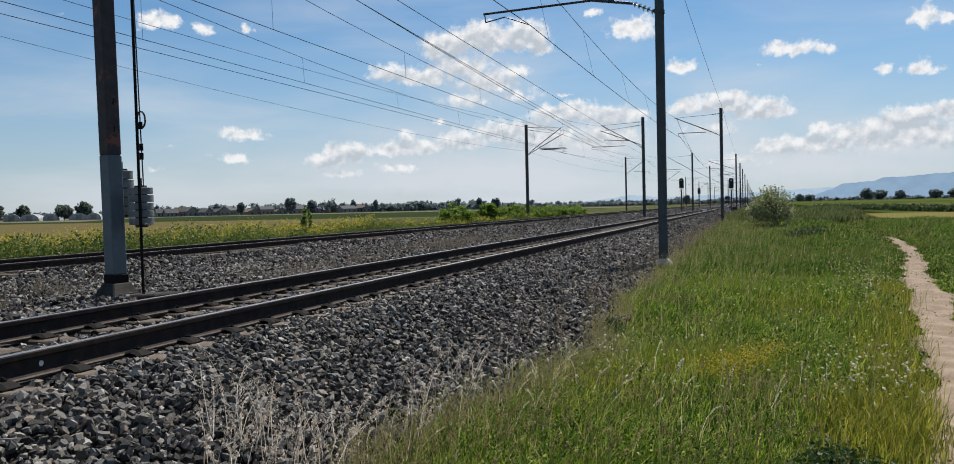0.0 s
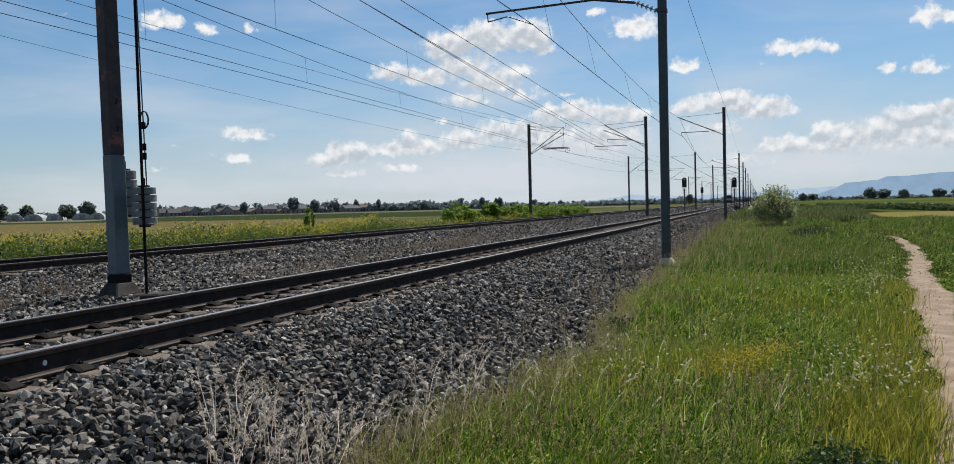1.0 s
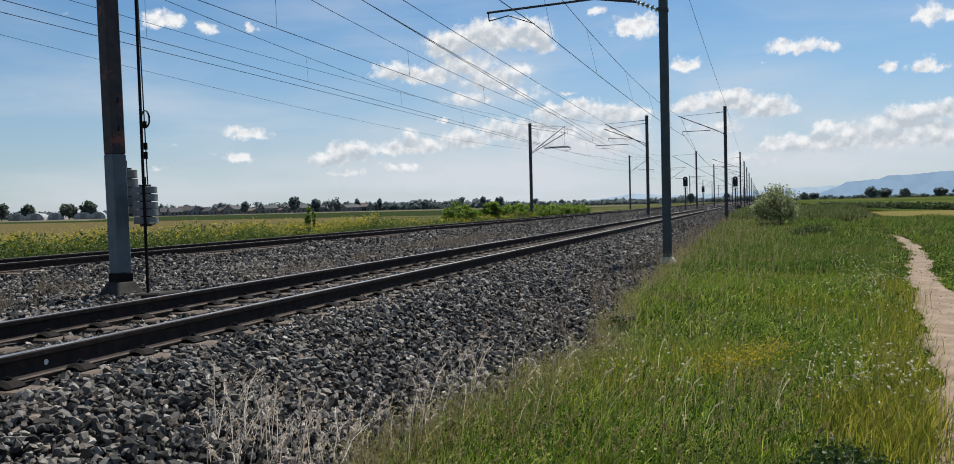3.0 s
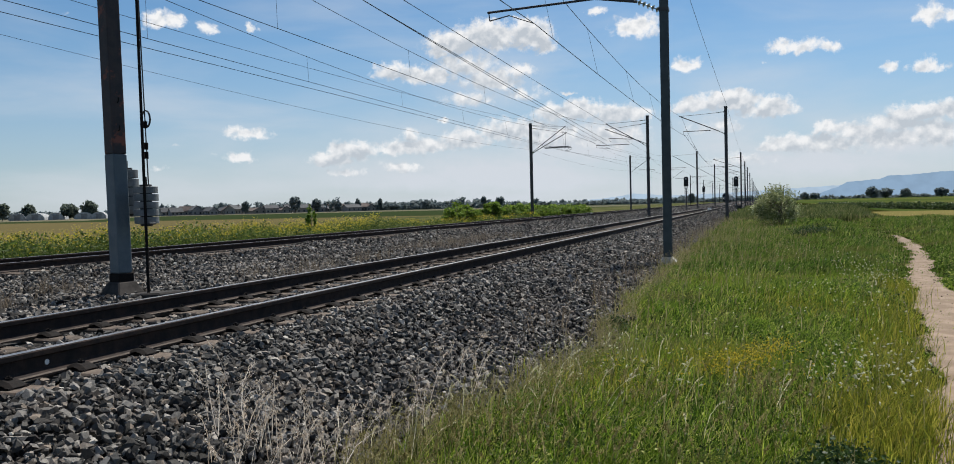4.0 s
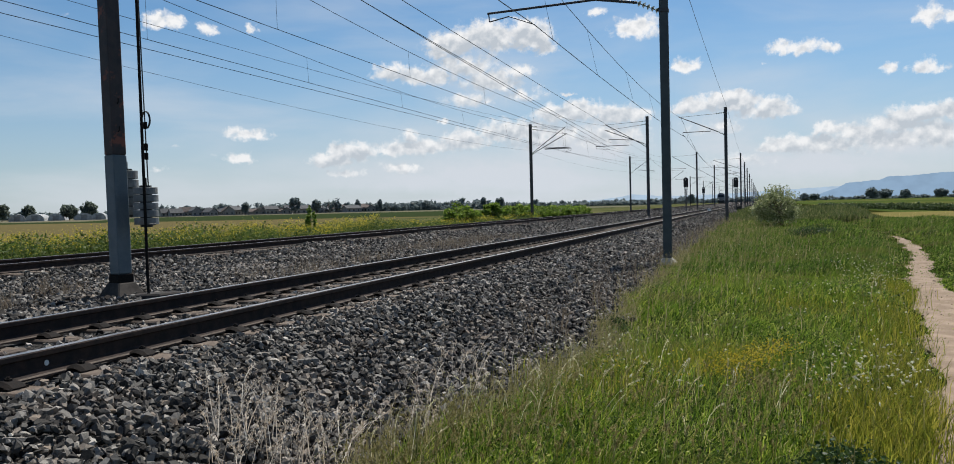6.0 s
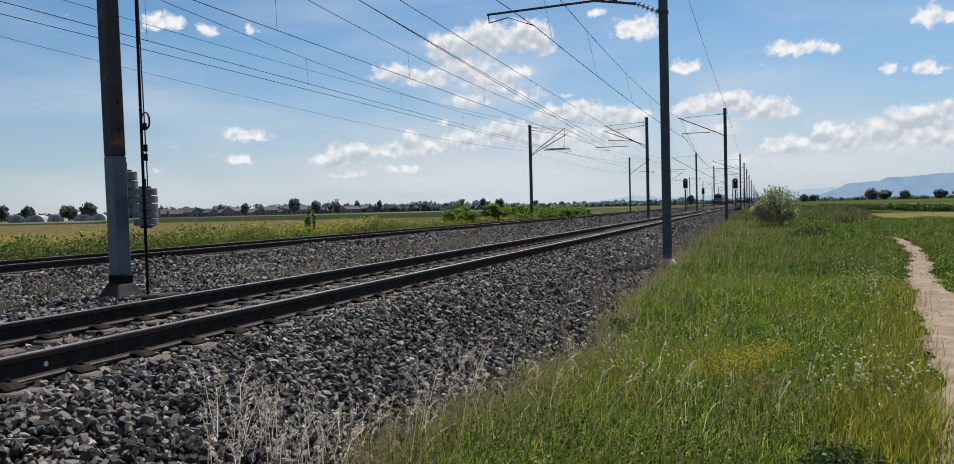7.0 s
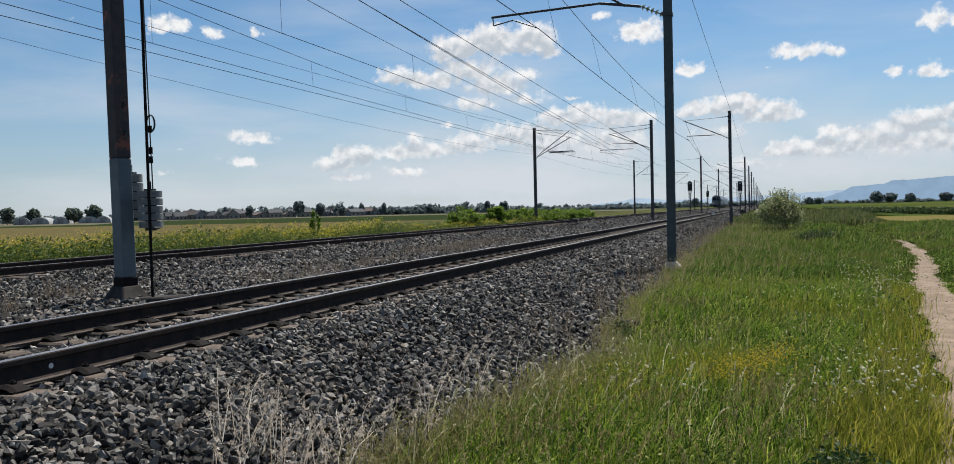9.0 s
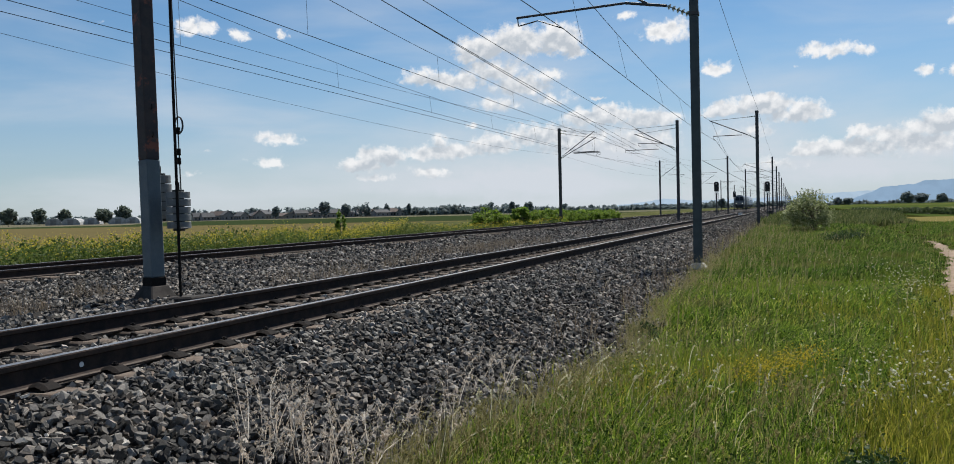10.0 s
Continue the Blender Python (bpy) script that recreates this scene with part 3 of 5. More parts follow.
far_track = build_track(T2, "far railway track with dark rails on concrete sleepers", 8.2, 60.0, 8.0)


# ================= overhead line =================
def i_beam(bm, w, d, t, z0, z1, taper=1.0):
    for x0, x1, y0, y1 in ((-w / 2, w / 2, -d / 2, -d / 2 + t), (-w / 2, w / 2, d / 2 - t, d / 2), (-t / 2, t / 2, -d / 2 + t, d / 2 - t)):
        for v in box(bm, x0, x1, y0, y1, z0, z1):
            if v.co.z > (z0 + z1) / 2:
                v.co.y *= taper


def insulators(bm, a, b, n=5, r=0.055):
    a, b = Vector(a), Vector(b)
    rod(bm, a, b, 0.014, 6)
    for i in range(n):
        p = a.lerp(b, (i + 0.5) / n)
        d = (b - a).normalized() * 0.02
        rod(bm, p - d, p + d, r, 10, r * 0.55)


def mast(x, y, z0, z1, w, mat, label, footing="concrete", base_size=0.30):
    m = thing("catenary_mast", label, "mast", "masts along the railway", pose(x, y, z0))
    bm = bmesh.new()
    i_beam(bm, w, w, 0.016, 0.0, z1 - z0)
    part("column", bm, mat, m)
    if footing:
        bm = bmesh.new()
        box(bm, -base_size, base_size, -base_size, base_size, -0.45, -0.062)
        for v in box(bm, -base_size, base_size, -base_size, base_size, -0.06, 0.055):
            if v.co.z > 0:
                v.co.x *= 0.52
                v.co.y *= 0.52
        bevel(bm, 0.012)
        part("footing", bm, M[footing], m, "pale concrete footing")
    return m


def cantilever(m, z0, reach, contact, messenger, strut_z, top_z, extra=True):
    """Hinged bracket: strut from the mast up to the messenger wire, tie rod, register arm and steady arm. Sizes from the mast's foot."""
    s = math.copysign(1, reach)
    mx, mz = messenger[0], messenger[1]
    bm = bmesh.new()
    rod(bm, (s * 0.55, 0, strut_z + (mz - strut_z) * 0.55 / abs(mx)), (mx + s * 0.15, 0, mz + 0.07), 0.032)
    part("strut", bm, M["mast_far"], m)
    bm = bmesh.new()
    insulators(bm, (s * 0.08, 0, strut_z), (s * 0.55, 0, strut_z + (mz - strut_z) * 0.55 / abs(mx)))
    part("insulator", bm, M["insulator"], m)
    bm = bmesh.new()
    rod(bm, (s * 0.62, 0, top_z + (mz - top_z) * 0.62 / abs(mx)), (mx, 0, mz + 0.05), 0.014, 6)
    part("tie_rod", bm, M["mast_far"], m)
    bm = bmesh.new()
    insulators(bm, (s * 0.08, 0, top_z), (s * 0.62, 0, top_z + (mz - top_z) * 0.62 / abs(mx)))
    part("insulator", bm, M["insulator"], m)
    bm = bmesh.new()
    cz = contact[1] + 0.32
    hang = s * abs(reach) * 0.35
    fz = strut_z + (mz - strut_z) * abs(hang) / abs(mx)
    rod(bm, (hang, 0, min(cz, fz)), (reach, 0, cz), 0.026)
    part("register_arm", bm, M["mast_far"], m)
    bm = bmesh.new()
    rod(bm, (reach, 0, cz), (reach, 0, cz - 0.18), 0.012, 6)
    rod(bm, (reach, 0, cz - 0.18), (contact[0], 0, contact[1] + 0.02), 0.013, 6)
    part("steady_arm", bm, M["mast_far"], m)


def wire(name, points, r, label, sag=0.0, n=14, category="overhead wire"):
    """A wire strung over the given supports; it sags between them."""
    bm = bmesh.new()
    ring = []
    line = []
    for a, b in zip(points[:-1], points[1:]):
        a, b = Vector(a), Vector(b)
        k = n if sag else 1
        for i in range(k):
            t = i / k
            p = a.lerp(b, t)
            p.z -= 4 * sag * t * (1 - t) * ((b - a).length / 55.0) ** 2
            line.append(p)
    line.append(Vector(points[-1]))
    for i, p in enumerate(line):
        d = (line[min(i + 1, len(line) - 1)] - line[max(i - 1, 0)]).normalized()
        u = d.cross(Vector((0, 0, 1))).normalized()
        w = u.cross(d)
        ring.append([bm.verts.new(p + r * (math.cos(q) * u + math.sin(q) * w)) for q in (0.5, 2.07, 3.64, 5.21)])
    for a, b in zip(ring[:-1], ring[1:]):
        for i in range(4):
            bm.faces.new((a[i], a[(i + 1) % 4], b[(i + 1) % 4], b[i]))
    ob = part(name, bm, M["wire"])
    tagged(ob, label, category, "overhead wires")
    return line


def height_on(line, y):
    for a, b in zip(line[:-1], line[1:]):
        if min(a.y, b.y) <= y <= max(a.y, b.y):
            return a.lerp(b, (y - a.y) / (b.y - a.y))
    return None


def catenary(supports, sag, droppers, label, contact_sag=0.0):
    """A contact wire and its messenger over supports (y, contact x, contact z, messenger x, messenger z), with droppers."""
    c = wire("contact_wire", [(a[1], a[0], a[2]) for a in supports], 0.0108, "dark contact wire of the " + label, contact_sag)
    m = wire("messenger_wire", [(a[3], a[0], a[4]) for a in supports], 0.0095, "sagging messenger wire of the " + label, sag)
    for y in droppers:
        p, q = height_on(c, y), height_on(m, y)
        if p and q and q.z - p.z > 0.12:
            bm = bmesh.new()
            rod(bm, p, q, 0.0045, 5)
            tagged(part("dropper_wire", bm, M["wire"]), "thin vertical dropper between contact and messenger wire", "overhead wire", "droppers")


def build_masts():
    # right-hand row beside the near track
    n = mast(-2.12, 20.5, -0.5, 7.1, 0.195, M["mast"], "grey steel mast with a bracket over the near track", "pale_concrete", 0.215)
    bm = bmesh.new()
    rod(bm, (-0.62, 0, 6.15), (-1.6, 0, 6.32), 0.035)
    rod(bm, (-1.6, 0, 6.32), (-4.36, 0, 6.24), 0.030)
    part("register_arm", bm, M["mast_far"], n)
    bm = bmesh.new()
    rod(bm, (-4.33, 0, 6.24), (-4.31, 0, 6.03), 0.015, 6)
    rod(bm, (-4.31, 0, 6.03), (-3.8, 0, 6.12), 0.016, 6)
    rod(bm, (-3.8, 0, 6.12), (-3.14, 0, 5.86), 0.014, 6)
    part("steady_arm", bm, M["mast_far"], n)
    bm = bmesh.new()
    insulators(bm, (-0.10, 0, 5.9), (-0.62, 0, 6.15), 5, 0.075)
    part("insulator", bm, M["insulator"], n, "ribbed glass insulator")
    bm = bmesh.new()
    rod(bm, (-0.2, 0, 7.4), (-3.5, 0, 7.78), 0.016, 6)
    rod(bm, (-1.0, 0, 6.2), (-3.52, 0, 7.76), 0.03)
    part("strut", bm, M["mast_far"], n)
    bm = bmesh.new()
    box(bm, -0.115, 0.115, -0.115, 0.115, 5.86, 5.94)
    part("collar", bm, M["mast_far"], n)
    for y, z0, z1 in ((58.3, -0.5, 7.05), (122, -0.36, 7.41), (152, -0.3, 7.4), (180, -0.3, 7.4), (218, -0.3, 7.4), (272, -0.3, 7.4), (330, -0.3, 7.4), (390, -0.3, 7.4), (450, -0.3, 7.4), (510, -0.3, 7.4), (570, -0.3, 7.4), (625, -0.3, 7.4), (680, -0.3, 7.4), (735, -0.3, 7.4)):
        x = -2.15 if y < 60 else -2.6 + float(bend(y))
        m = mast(x, y, z0, z1, 0.2, M["mast_far"], "dark steel mast standing in the grass beside the near track")
        k = 0.0 if y < 60 else 0.7
        cantilever(m, z0, -2.75 - k, (-2.6 if y < 60 else -2.2 - k, 5.2 - z0), (-2.85 - k, 6.5 - z0), 5.25 - z0, 6.7 - z0)
    # middle row between the tracks
    for y, x in ((68.7, -8.55), (122, -8.45), (168, -8.4), (222, -8.4), (278, -8.4), (336, -8.4), (402, -8.4), (458, -8.4), (514, -8.4), (570, -8.4)):
        m = mast(x + float(bend(y)), y, -0.22, 7.78, 0.22, M["mast_far"], "dark steel mast between the two tracks")
        cantilever(m, -0.22, -4.15, (-3.0, 5.46), (-3.2, 7.45), 5.55, 7.65)
        if y < 100:
            cantilever(m, -0.22, -3.1, (-2.9, 6.0), (-3.25, 7.0), 5.75, 7.4)
    # row beyond the far track
    for y, x in ((70.0, -18.55), (126, -18.3), (182, -18.3), (238, -18.3), (294, -18.3), (350, -18.3), (406, -18.3)):
        m = mast(x + float(bend(y)), y, -0.3, 7.8, 0.22, M["mast_far"], "dark steel mast beyond the far track")
        cantilever(m, -0.3, 3.5, (3.0, 5.6), (2.9, 7.65), 5.56, 7.9)
        if y < 100:
            cantilever(m, -0.3, 3.3, (3.1, 5.7), (3.0, 7.1), 5.5, 7.7)
            bm = bmesh.new()
            rod(bm, (3.0, 0, 7.7), (3.0, 0, 6.0), 0.012, 6)
            rod(bm, (1.3, 0, 5.95), (3.45, 0, 6.0), 0.02, 6)
            part("hanger", bm, M["mast_far"], m)


build_masts()
ST1 = [(-30, -5.2, 5.3, -5.2, 6.9), (20.5, -5.25, 5.34, -5.6, 7.25), (58.3, -4.75, 5.2, -5.0, 6.5), (122, -5.7, 5.2, -6.1, 6.7), (182, -5.0, 5.2, -5.4, 6.7), (242, -5.7, 5.2, -6.0, 6.7), (302, -5.0, 5.2, -5.4, 6.7)]
catenary(ST1, 1.1, [4, 10, 16, 22.3, 28.4, 36.1, 43.0, 50.5] + [62 + 8 * i for i in range(7)], "near track", 0.35)
ST2 = [(-40, -14.5, 5.3, -14.5, 7.1), (9.0, -14.5, 5.3, -14.5, 7.0), (70.0, -14.7, 5.1, -14.9, 7.1), (126, -15.0, 5.3, -15.2, 7.2), (182, -14.9, 5.3, -15.0, 7.2), (238, -14.6, 5.3, -14.8, 7.2), (294, -14.6, 5.3, -14.8, 7.2)]
catenary(ST2, 0.95, [9.6 + 8.03 * i for i in range(8)] + [76 + 8 * i for i in range(6)], "far track")
ST3 = [(-40, -11.3, 5.6, -11.3, 7.3), (9.0, -11.45, 5.5, -11.45, 7.3), (68.7, -11.57, 5.26, -11.73, 7.2), (122, -12.2, 6.2, -12.3, 7.4)]
catenary(ST3, 0.95, [10.2 + 8.53 * i for i in range(7)], "line between the tracks")
wire("contact_wire", [(-16.3, -30, 5.6), (-16.0, 20, 5.45), (-15.55, 70, 5.3), (-15.3, 126, 6.2)], 0.0115, "dark second contact wire over the far track")
wire("messenger_wire", [(-16.2, -25, 7.3), (-15.6, 70, 7.35), (-15.4, 126, 7.6)], 0.0085, "sagging second messenger wire over the far track", 0.40, 24)
wire("earth_wire", [(-18.6, -50, 5.9), (-18.4, 9, 5.85), (-18.45, 70, 5.55), (-18.25, 126, 5.55), (-18.0, 182, 5.5)], 0.007, "thin earth wire along the masts beyond the far track", 0.45)
wire("earth_wire", [(-1.98, -35, 7.1), (-1.98, 20.5, 7.12), (-2.05, 58.3, 7.03), (-2.55, 122, 7.4), (-2.55, 182, 7.4), (-2.55, 242, 7.4)], 0.007, "thin earth wire along the masts beside the near track", 0.25)
for name, z0, z1, x1, label in (("messenger_wire", 6.2, 7.25, -11.72, "messenger wire anchored at the tensioning mast"), ("contact_wire", 5.80, 5.45, -11.6, "contact wire anchored at the tensioning mast"), ("contact_wire", 5.74, 5.86, -11.7, "second contact wire anchored at the tensioning mast")):
    wire(name, [(-8.2, 9.3, z0), (x1, 68.7, z1)], 0.0105, label, 0.06)


# ================= mast with balance weights, between the tracks =================
def build_weight_mast():
    m = thing("tensioning_mast", "rusty steel mast with grey painted foot on a concrete base", "mast", at=pose(-8.095, 9.15, -0.2, 0, -0.85, 0) @ pose(0, 0, 0, 0, 0, -15))
    w = 0.1
    bm = bmesh.new()
    box(bm, -w, w, -w, w, 1.88, 8.4)
    bevel(bm, 0.012)
    part("column", bm, M["mast_rust"], m, "rust-streaked dark steel column")
    bm = bmesh.new()
    box(bm, -w - 0.002, w + 0.002, -w - 0.002, w + 0.002, 0.30, 1.88)
    bevel(bm, 0.012)
    part("lower_column", bm, M["mast_low"], m, "lower column in blue-grey paint")
    bm = bmesh.new()
    box(bm, -w - 0.012, w + 0.012, -w - 0.012, w + 0.012, 0.17, 0.30)
    bevel(bm, 0.008)
    part("collar", bm, M["clip"], m, "dark tarred collar")
    bm = bmesh.new()
    for v in box(bm, -0.36, 0.36, -0.36, 0.36, -0.35, 0.185):
        if v.co.z > 0:
            v.co.x, v.co.y = v.co.x * 0.36, v.co.y * 0.36
        else:
            v.co.x *= 1.25
    bevel(bm, 0.015)
    part("base", bm, M["concrete"], m, "sloping concrete base")
    bm = bmesh.new()
    for v in box(bm, 0.18, 0.92, -0.1, 0.34, -0.25, 0.03):
        v.co.z += 0.03 * (v.co.x > 0.5)
    bevel(bm, 0.02)
    part("slab", bm, M["concrete"], m, "low concrete slab beside the base")
    # small hooks on the column's side
    for z in (2.55, 2.18):
        bm = bmesh.new()
        rod(bm, (w * 0.9, 0, z), (w + 0.035, -0.01, z + 0.02), 0.008, 6)
        rod(bm, (w + 0.035, -0.01, z + 0.02), (w + 0.035, -0.01, z + 0.07), 0.008, 6)
        part("hook", bm, M["clip"], m)

    def stack(x, y, z0, z1, r, n):
        s = thing("balance_weight", "stack of grey cast weight discs hanging on a rod", "weight", "balance weights", pose(x, y, z0))
        h = (z1 - z0) / n
        for i in range(n):
            bm = bmesh.new()
            rod(bm, (0, 0, i * h + 0.006), (0, 0, (i + 1) * h - 0.007), r * (1.0 if i % 2 else 0.985), 28)
            bevel(bm, 0.003)
            d = part("disc", bm, M["weight"], s)
            d.matrix_basis = pose(0.004 * math.sin(i * 3.1), 0.003 * math.cos(i * 2.2), 0, 0.5 * math.sin(i * 1.7), 0.4 * math.cos(i * 2.9), 0)
        bm = bmesh.new()
        rod(bm, (0, 0, -0.03), (0, 0, z1 - z0 + 0.02), r * 0.5, 16)
        part("core", bm, M["black"], s)
        bm = bmesh.new()
        rod(bm, (0, 0, z1 - z0), (0, 0, z1 - z0 + 0.12), 0.02, 8)
        part("eye_bolt", bm, M["clip"], s)

    stack(-8.19, 9.42, 0.88, 1.49, 0.15, 5)
    stack(-7.70, 9.20, 0.745, 1.245, 0.156, 5)
    g = thing("guide_rod", "thin dark steel guide rod standing on the slab", "rod", at=pose(-7.615, 9.05, -0.15))
    bm = bmesh.new()
    rod(bm, (0.03, 0, 0), (-0.02, 0, 8.0), 0.019, 10)
    part("shaft", bm, M["clip"], g)
    bm = bmesh.new()
    rod(bm, (0.025, 0, 0.9), (0.1, 0.1, 0.9), 0.012, 6)
    part("bracket", bm, M["mast_far"], g)
    # cable with its coil and turnbuckle
    c = thing("tension_cable", "thin cable with a coiled loop and a turnbuckle", "cable", at=pose(-7.64, 9.15, 0))
    bm = bmesh.new()
    rod(bm, (0.03, 0, 1.24), (-0.045, 0, 4.6), 0.009, 6)
    part("strand", bm, M["wire"], c)
    for k in range(2):
        bm = bmesh.new()
        pts = [(0.065 * math.cos(a) + 0.02, 0.015 * k, 2.12 + 0.11 * math.sin(a)) for a in [i * math.tau / 18 + k * 0.3 for i in range(18)]]
        for a, b in zip(pts, pts[1:] + pts[:1]):
            rod(bm, a, b, 0.008, 5)
        part("coil", bm, M["wire"], c)
    for z in (2.0, 1.72, 1.60):
        bm = bmesh.new()
        rod(bm, (0.015, 0, z), (0.015, 0, z + 0.09), 0.026, 8)
        part("clamp", bm, M["clip"], c)


build_weight_mast()


# ================= signals and small railway things =================
def signal(x, y, z0, head_z, label):
    s = thing("railway_signal", label, "signal", "railway signals", pose(x, y, z0))
    bm = bmesh.new()
    rod(bm, (0, 0, 0), (0, 0, head_z - 0.2), 0.085, 12)
    part("post", bm, M["mast_far"], s)
    bm = bmesh.new()
    rod(bm, (0, 0, head_z + 0.95), (0, 0.06, head_z + 0.95), 0.285, 20)
    box(bm, -0.285, 0.285, 0.002, 0.058, head_z, head_z + 0.95)
    part("backboard", bm, M["black"], s, "black rounded backboard")
    bm = bmesh.new()
    box(bm, -0.24, 0.24, -0.03, 0.03, head_z - 0.16, head_z - 0.04)
    part("plate", bm, M["white"], s, "white plate under the head")
    for i, z in enumerate((0.3, 0.62, 0.95)):
        bm = bmesh.new()
        rod(bm, (0, -0.2, head_z + z), (0, 0.0, head_z + z), 0.12, 14)
        part("lamp_hood", bm, M["black"], s)
    bm = bmesh.new()
    rod(bm, (0, -0.205, head_z + 0.95), (0, -0.2, head_z + 0.95), 0.085, 14)
    part("lens", bm, M["white"], s, "pale signal lens")
    bm = bmesh.new()
    for i in range(9):
        rod(bm, (-0.2, 0.3, 0.5 + i * 0.3), (0.2, 0.3, 0.5 + i * 0.3), 0.012, 5)
    for q in (-0.2, 0.2):
        rod(bm, (q, 0.3, 0), (q, 0.3, head_z), 0.018, 6)
    rod(bm, (0, 0.06, head_z - 0.3), (0, 0.3, head_z - 0.3), 0.02, 6)
    part("ladder", bm, M["mast_far"], s)


signal(-9.0, 110, -0.22, 2.95, "dark railway signal on a post between the tracks")
signal(-2.95, 110, -0.4, 2.95, "dark railway signal on a post beside the near track")
signal(-11.2, 180, -0.3, 2.9, "distant dark railway signal on a post")


def lineside_box(x, y, z, w, d, h, mat, label, name="equipment_box"):
    t = thing(name, label, "box", at=pose(x, y, z))
    bm = bmesh.new()
    box(bm, -w / 2, w / 2, -d / 2, d / 2, 0, h)
    bevel(bm, 0.03)
    part("case", bm, mat, t)
    bm = bmesh.new()
    box(bm, -w / 2 - 0.03, w / 2 + 0.03, -d / 2 - 0.03, d / 2 + 0.03, h, h + 0.05)
    part("lid", bm, mat, t)


lineside_box(-2.5, 106, -0.45, 0.5, 0.4, 0.6, M["black"], "small dark equipment box at the foot of a signal")
lineside_box(-5.3, 94, -0.22, 0.34, 0.2, 0.26, M["white"], "small white marker stone between the rails", "marker_stone")


# ================= leaves, grass, stones =================
def sticks(base, tip, width, rng, mid=0.55, droop=0.0):
    """Blades as three triangles each, from base to tip; numpy arrays of points."""
    n = len(base)
    d = tip - base
    side = np.stack([np.cos(rng.uniform(0, np.pi, n)), np.sin(rng.uniform(0, np.pi, n)), np.zeros(n)], -1)
    side[:, :2] /= np.linalg.norm(side[:, :2], axis=1)[:, None]
    w = width[:, None] * 0.5
    lift = np.zeros_like(base)
    lift[:, 2] = droop * np.linalg.norm(d, axis=1)
    m = base + d * mid * np.array([0.55, 0.55, 1.0]) + lift
    v = np.stack([base - side * w, base + side * w, m + side * w * 0.8, m - side * w * 0.8, tip], 1)
    i = np.arange(n)[:, None] * 5
    f = np.concatenate([i + np.array([[0, 1, 2]]), i + np.array([[0, 2, 3]]), i + np.array([[3, 2, 4]])])
    return v.reshape(-1, 3), f


def merge(pieces):
    vs, fs, k = [], [], 0
    for v, f in pieces:
        vs.append(v)
        fs.append(f + k)
        k += len(v)
    return np.concatenate(vs), np.concatenate(fs)


def leaf_quads(p, size, rng, up=0.3, stretch=1.8):
    """Small pointed leaves of random turn at the points p, as two triangles each."""
    n = len(p)
    a = rng.normal(size=(n, 3))
    a[:, 2] = a[:, 2] * 0.7 + up
    a /= np.linalg.norm(a, axis=1)[:, None]
    b = np.cross(a, rng.normal(size=(n, 3)))
    b /= np.linalg.norm(b, axis=1)[:, None]
    s = size[:, None]
    v = np.stack([p - a * s * stretch * 0.5, p + b * s * 0.5, p + a * s * stretch * 0.5, p - b * s * 0.5], 1).reshape(-1, 3)
    i = np.arange(n)[:, None] * 4
    return v, np.concatenate([i + np.array([[0, 1, 2]]), i + np.array([[0, 2, 3]])])


def rocks(p, size, rng, shape):
    """Angular stones at the points p. shape: corners and faces of the unit form."""
    bv, bf = shape
    n, k = len(p), len(bv)
    v = bv[None] * (np.array([1, 1, 0.25]) * (rng.uniform(0.62, 1.32, (n, k, 1)) - 1) + 1) * np.stack([rng.uniform(0.95, 1.75, n), rng.uniform(0.62, 1.05, n), rng.uniform(0.36, 0.80, n)], -1)[:, None]
    q = rng.normal(size=(n, 4))
    q[:, 1:3] *= 0.42
    q /= np.linalg.norm(q, axis=1)[:, None]
    w, x, y, z = q.T
    R = np.stack([1 - 2 * (y * y + z * z), 2 * (x * y - z * w), 2 * (x * z + y * w), 2 * (x * y + z * w), 1 - 2 * (x * x + z * z), 2 * (y * z - x * w),
                  2 * (x * z - y * w), 2 * (y * z + x * w), 1 - 2 * (x * x + y * y)], -1).reshape(n, 3, 3)
    v = np.einsum("nij,nkj->nki", R, v) * size[:, None, None] + p[:, None]
    f = (np.arange(n)[:, None, None] * k + bf[None]).reshape(-1, 3)
    return v.reshape(-1, 3), f


CHIP = (np.array([(0.52 * math.cos(i * 1.2566), 0.52 * math.sin(i * 1.2566), -0.42) for i in range(5)] + [(0.40 * math.cos(i * 1.2566 + 0.4), 0.40 * math.sin(i * 1.2566 + 0.4), 0.40) for i in range(5)]),
        np.array([(i, (i + 1) % 5, 5 + i) for i in range(5)] + [((i + 1) % 5, 5 + (i + 1) % 5, 5 + i) for i in range(5)] + [(5, 6, 7), (5, 7, 8), (5, 8, 9), (0, 2, 1), (0, 3, 2), (0, 4, 3)]))
OCT = (np.array([(1, 0, 0), (-1, 0, 0), (0, 1, 0), (0, -1, 0), (0, 0, 1), (0, 0, -1)]) * 0.55,
       np.array([(0, 2, 4), (2, 1, 4), (1, 3, 4), (3, 0, 4), (2, 0, 5), (1, 2, 5), (3, 1, 5), (0, 3, 5)]))


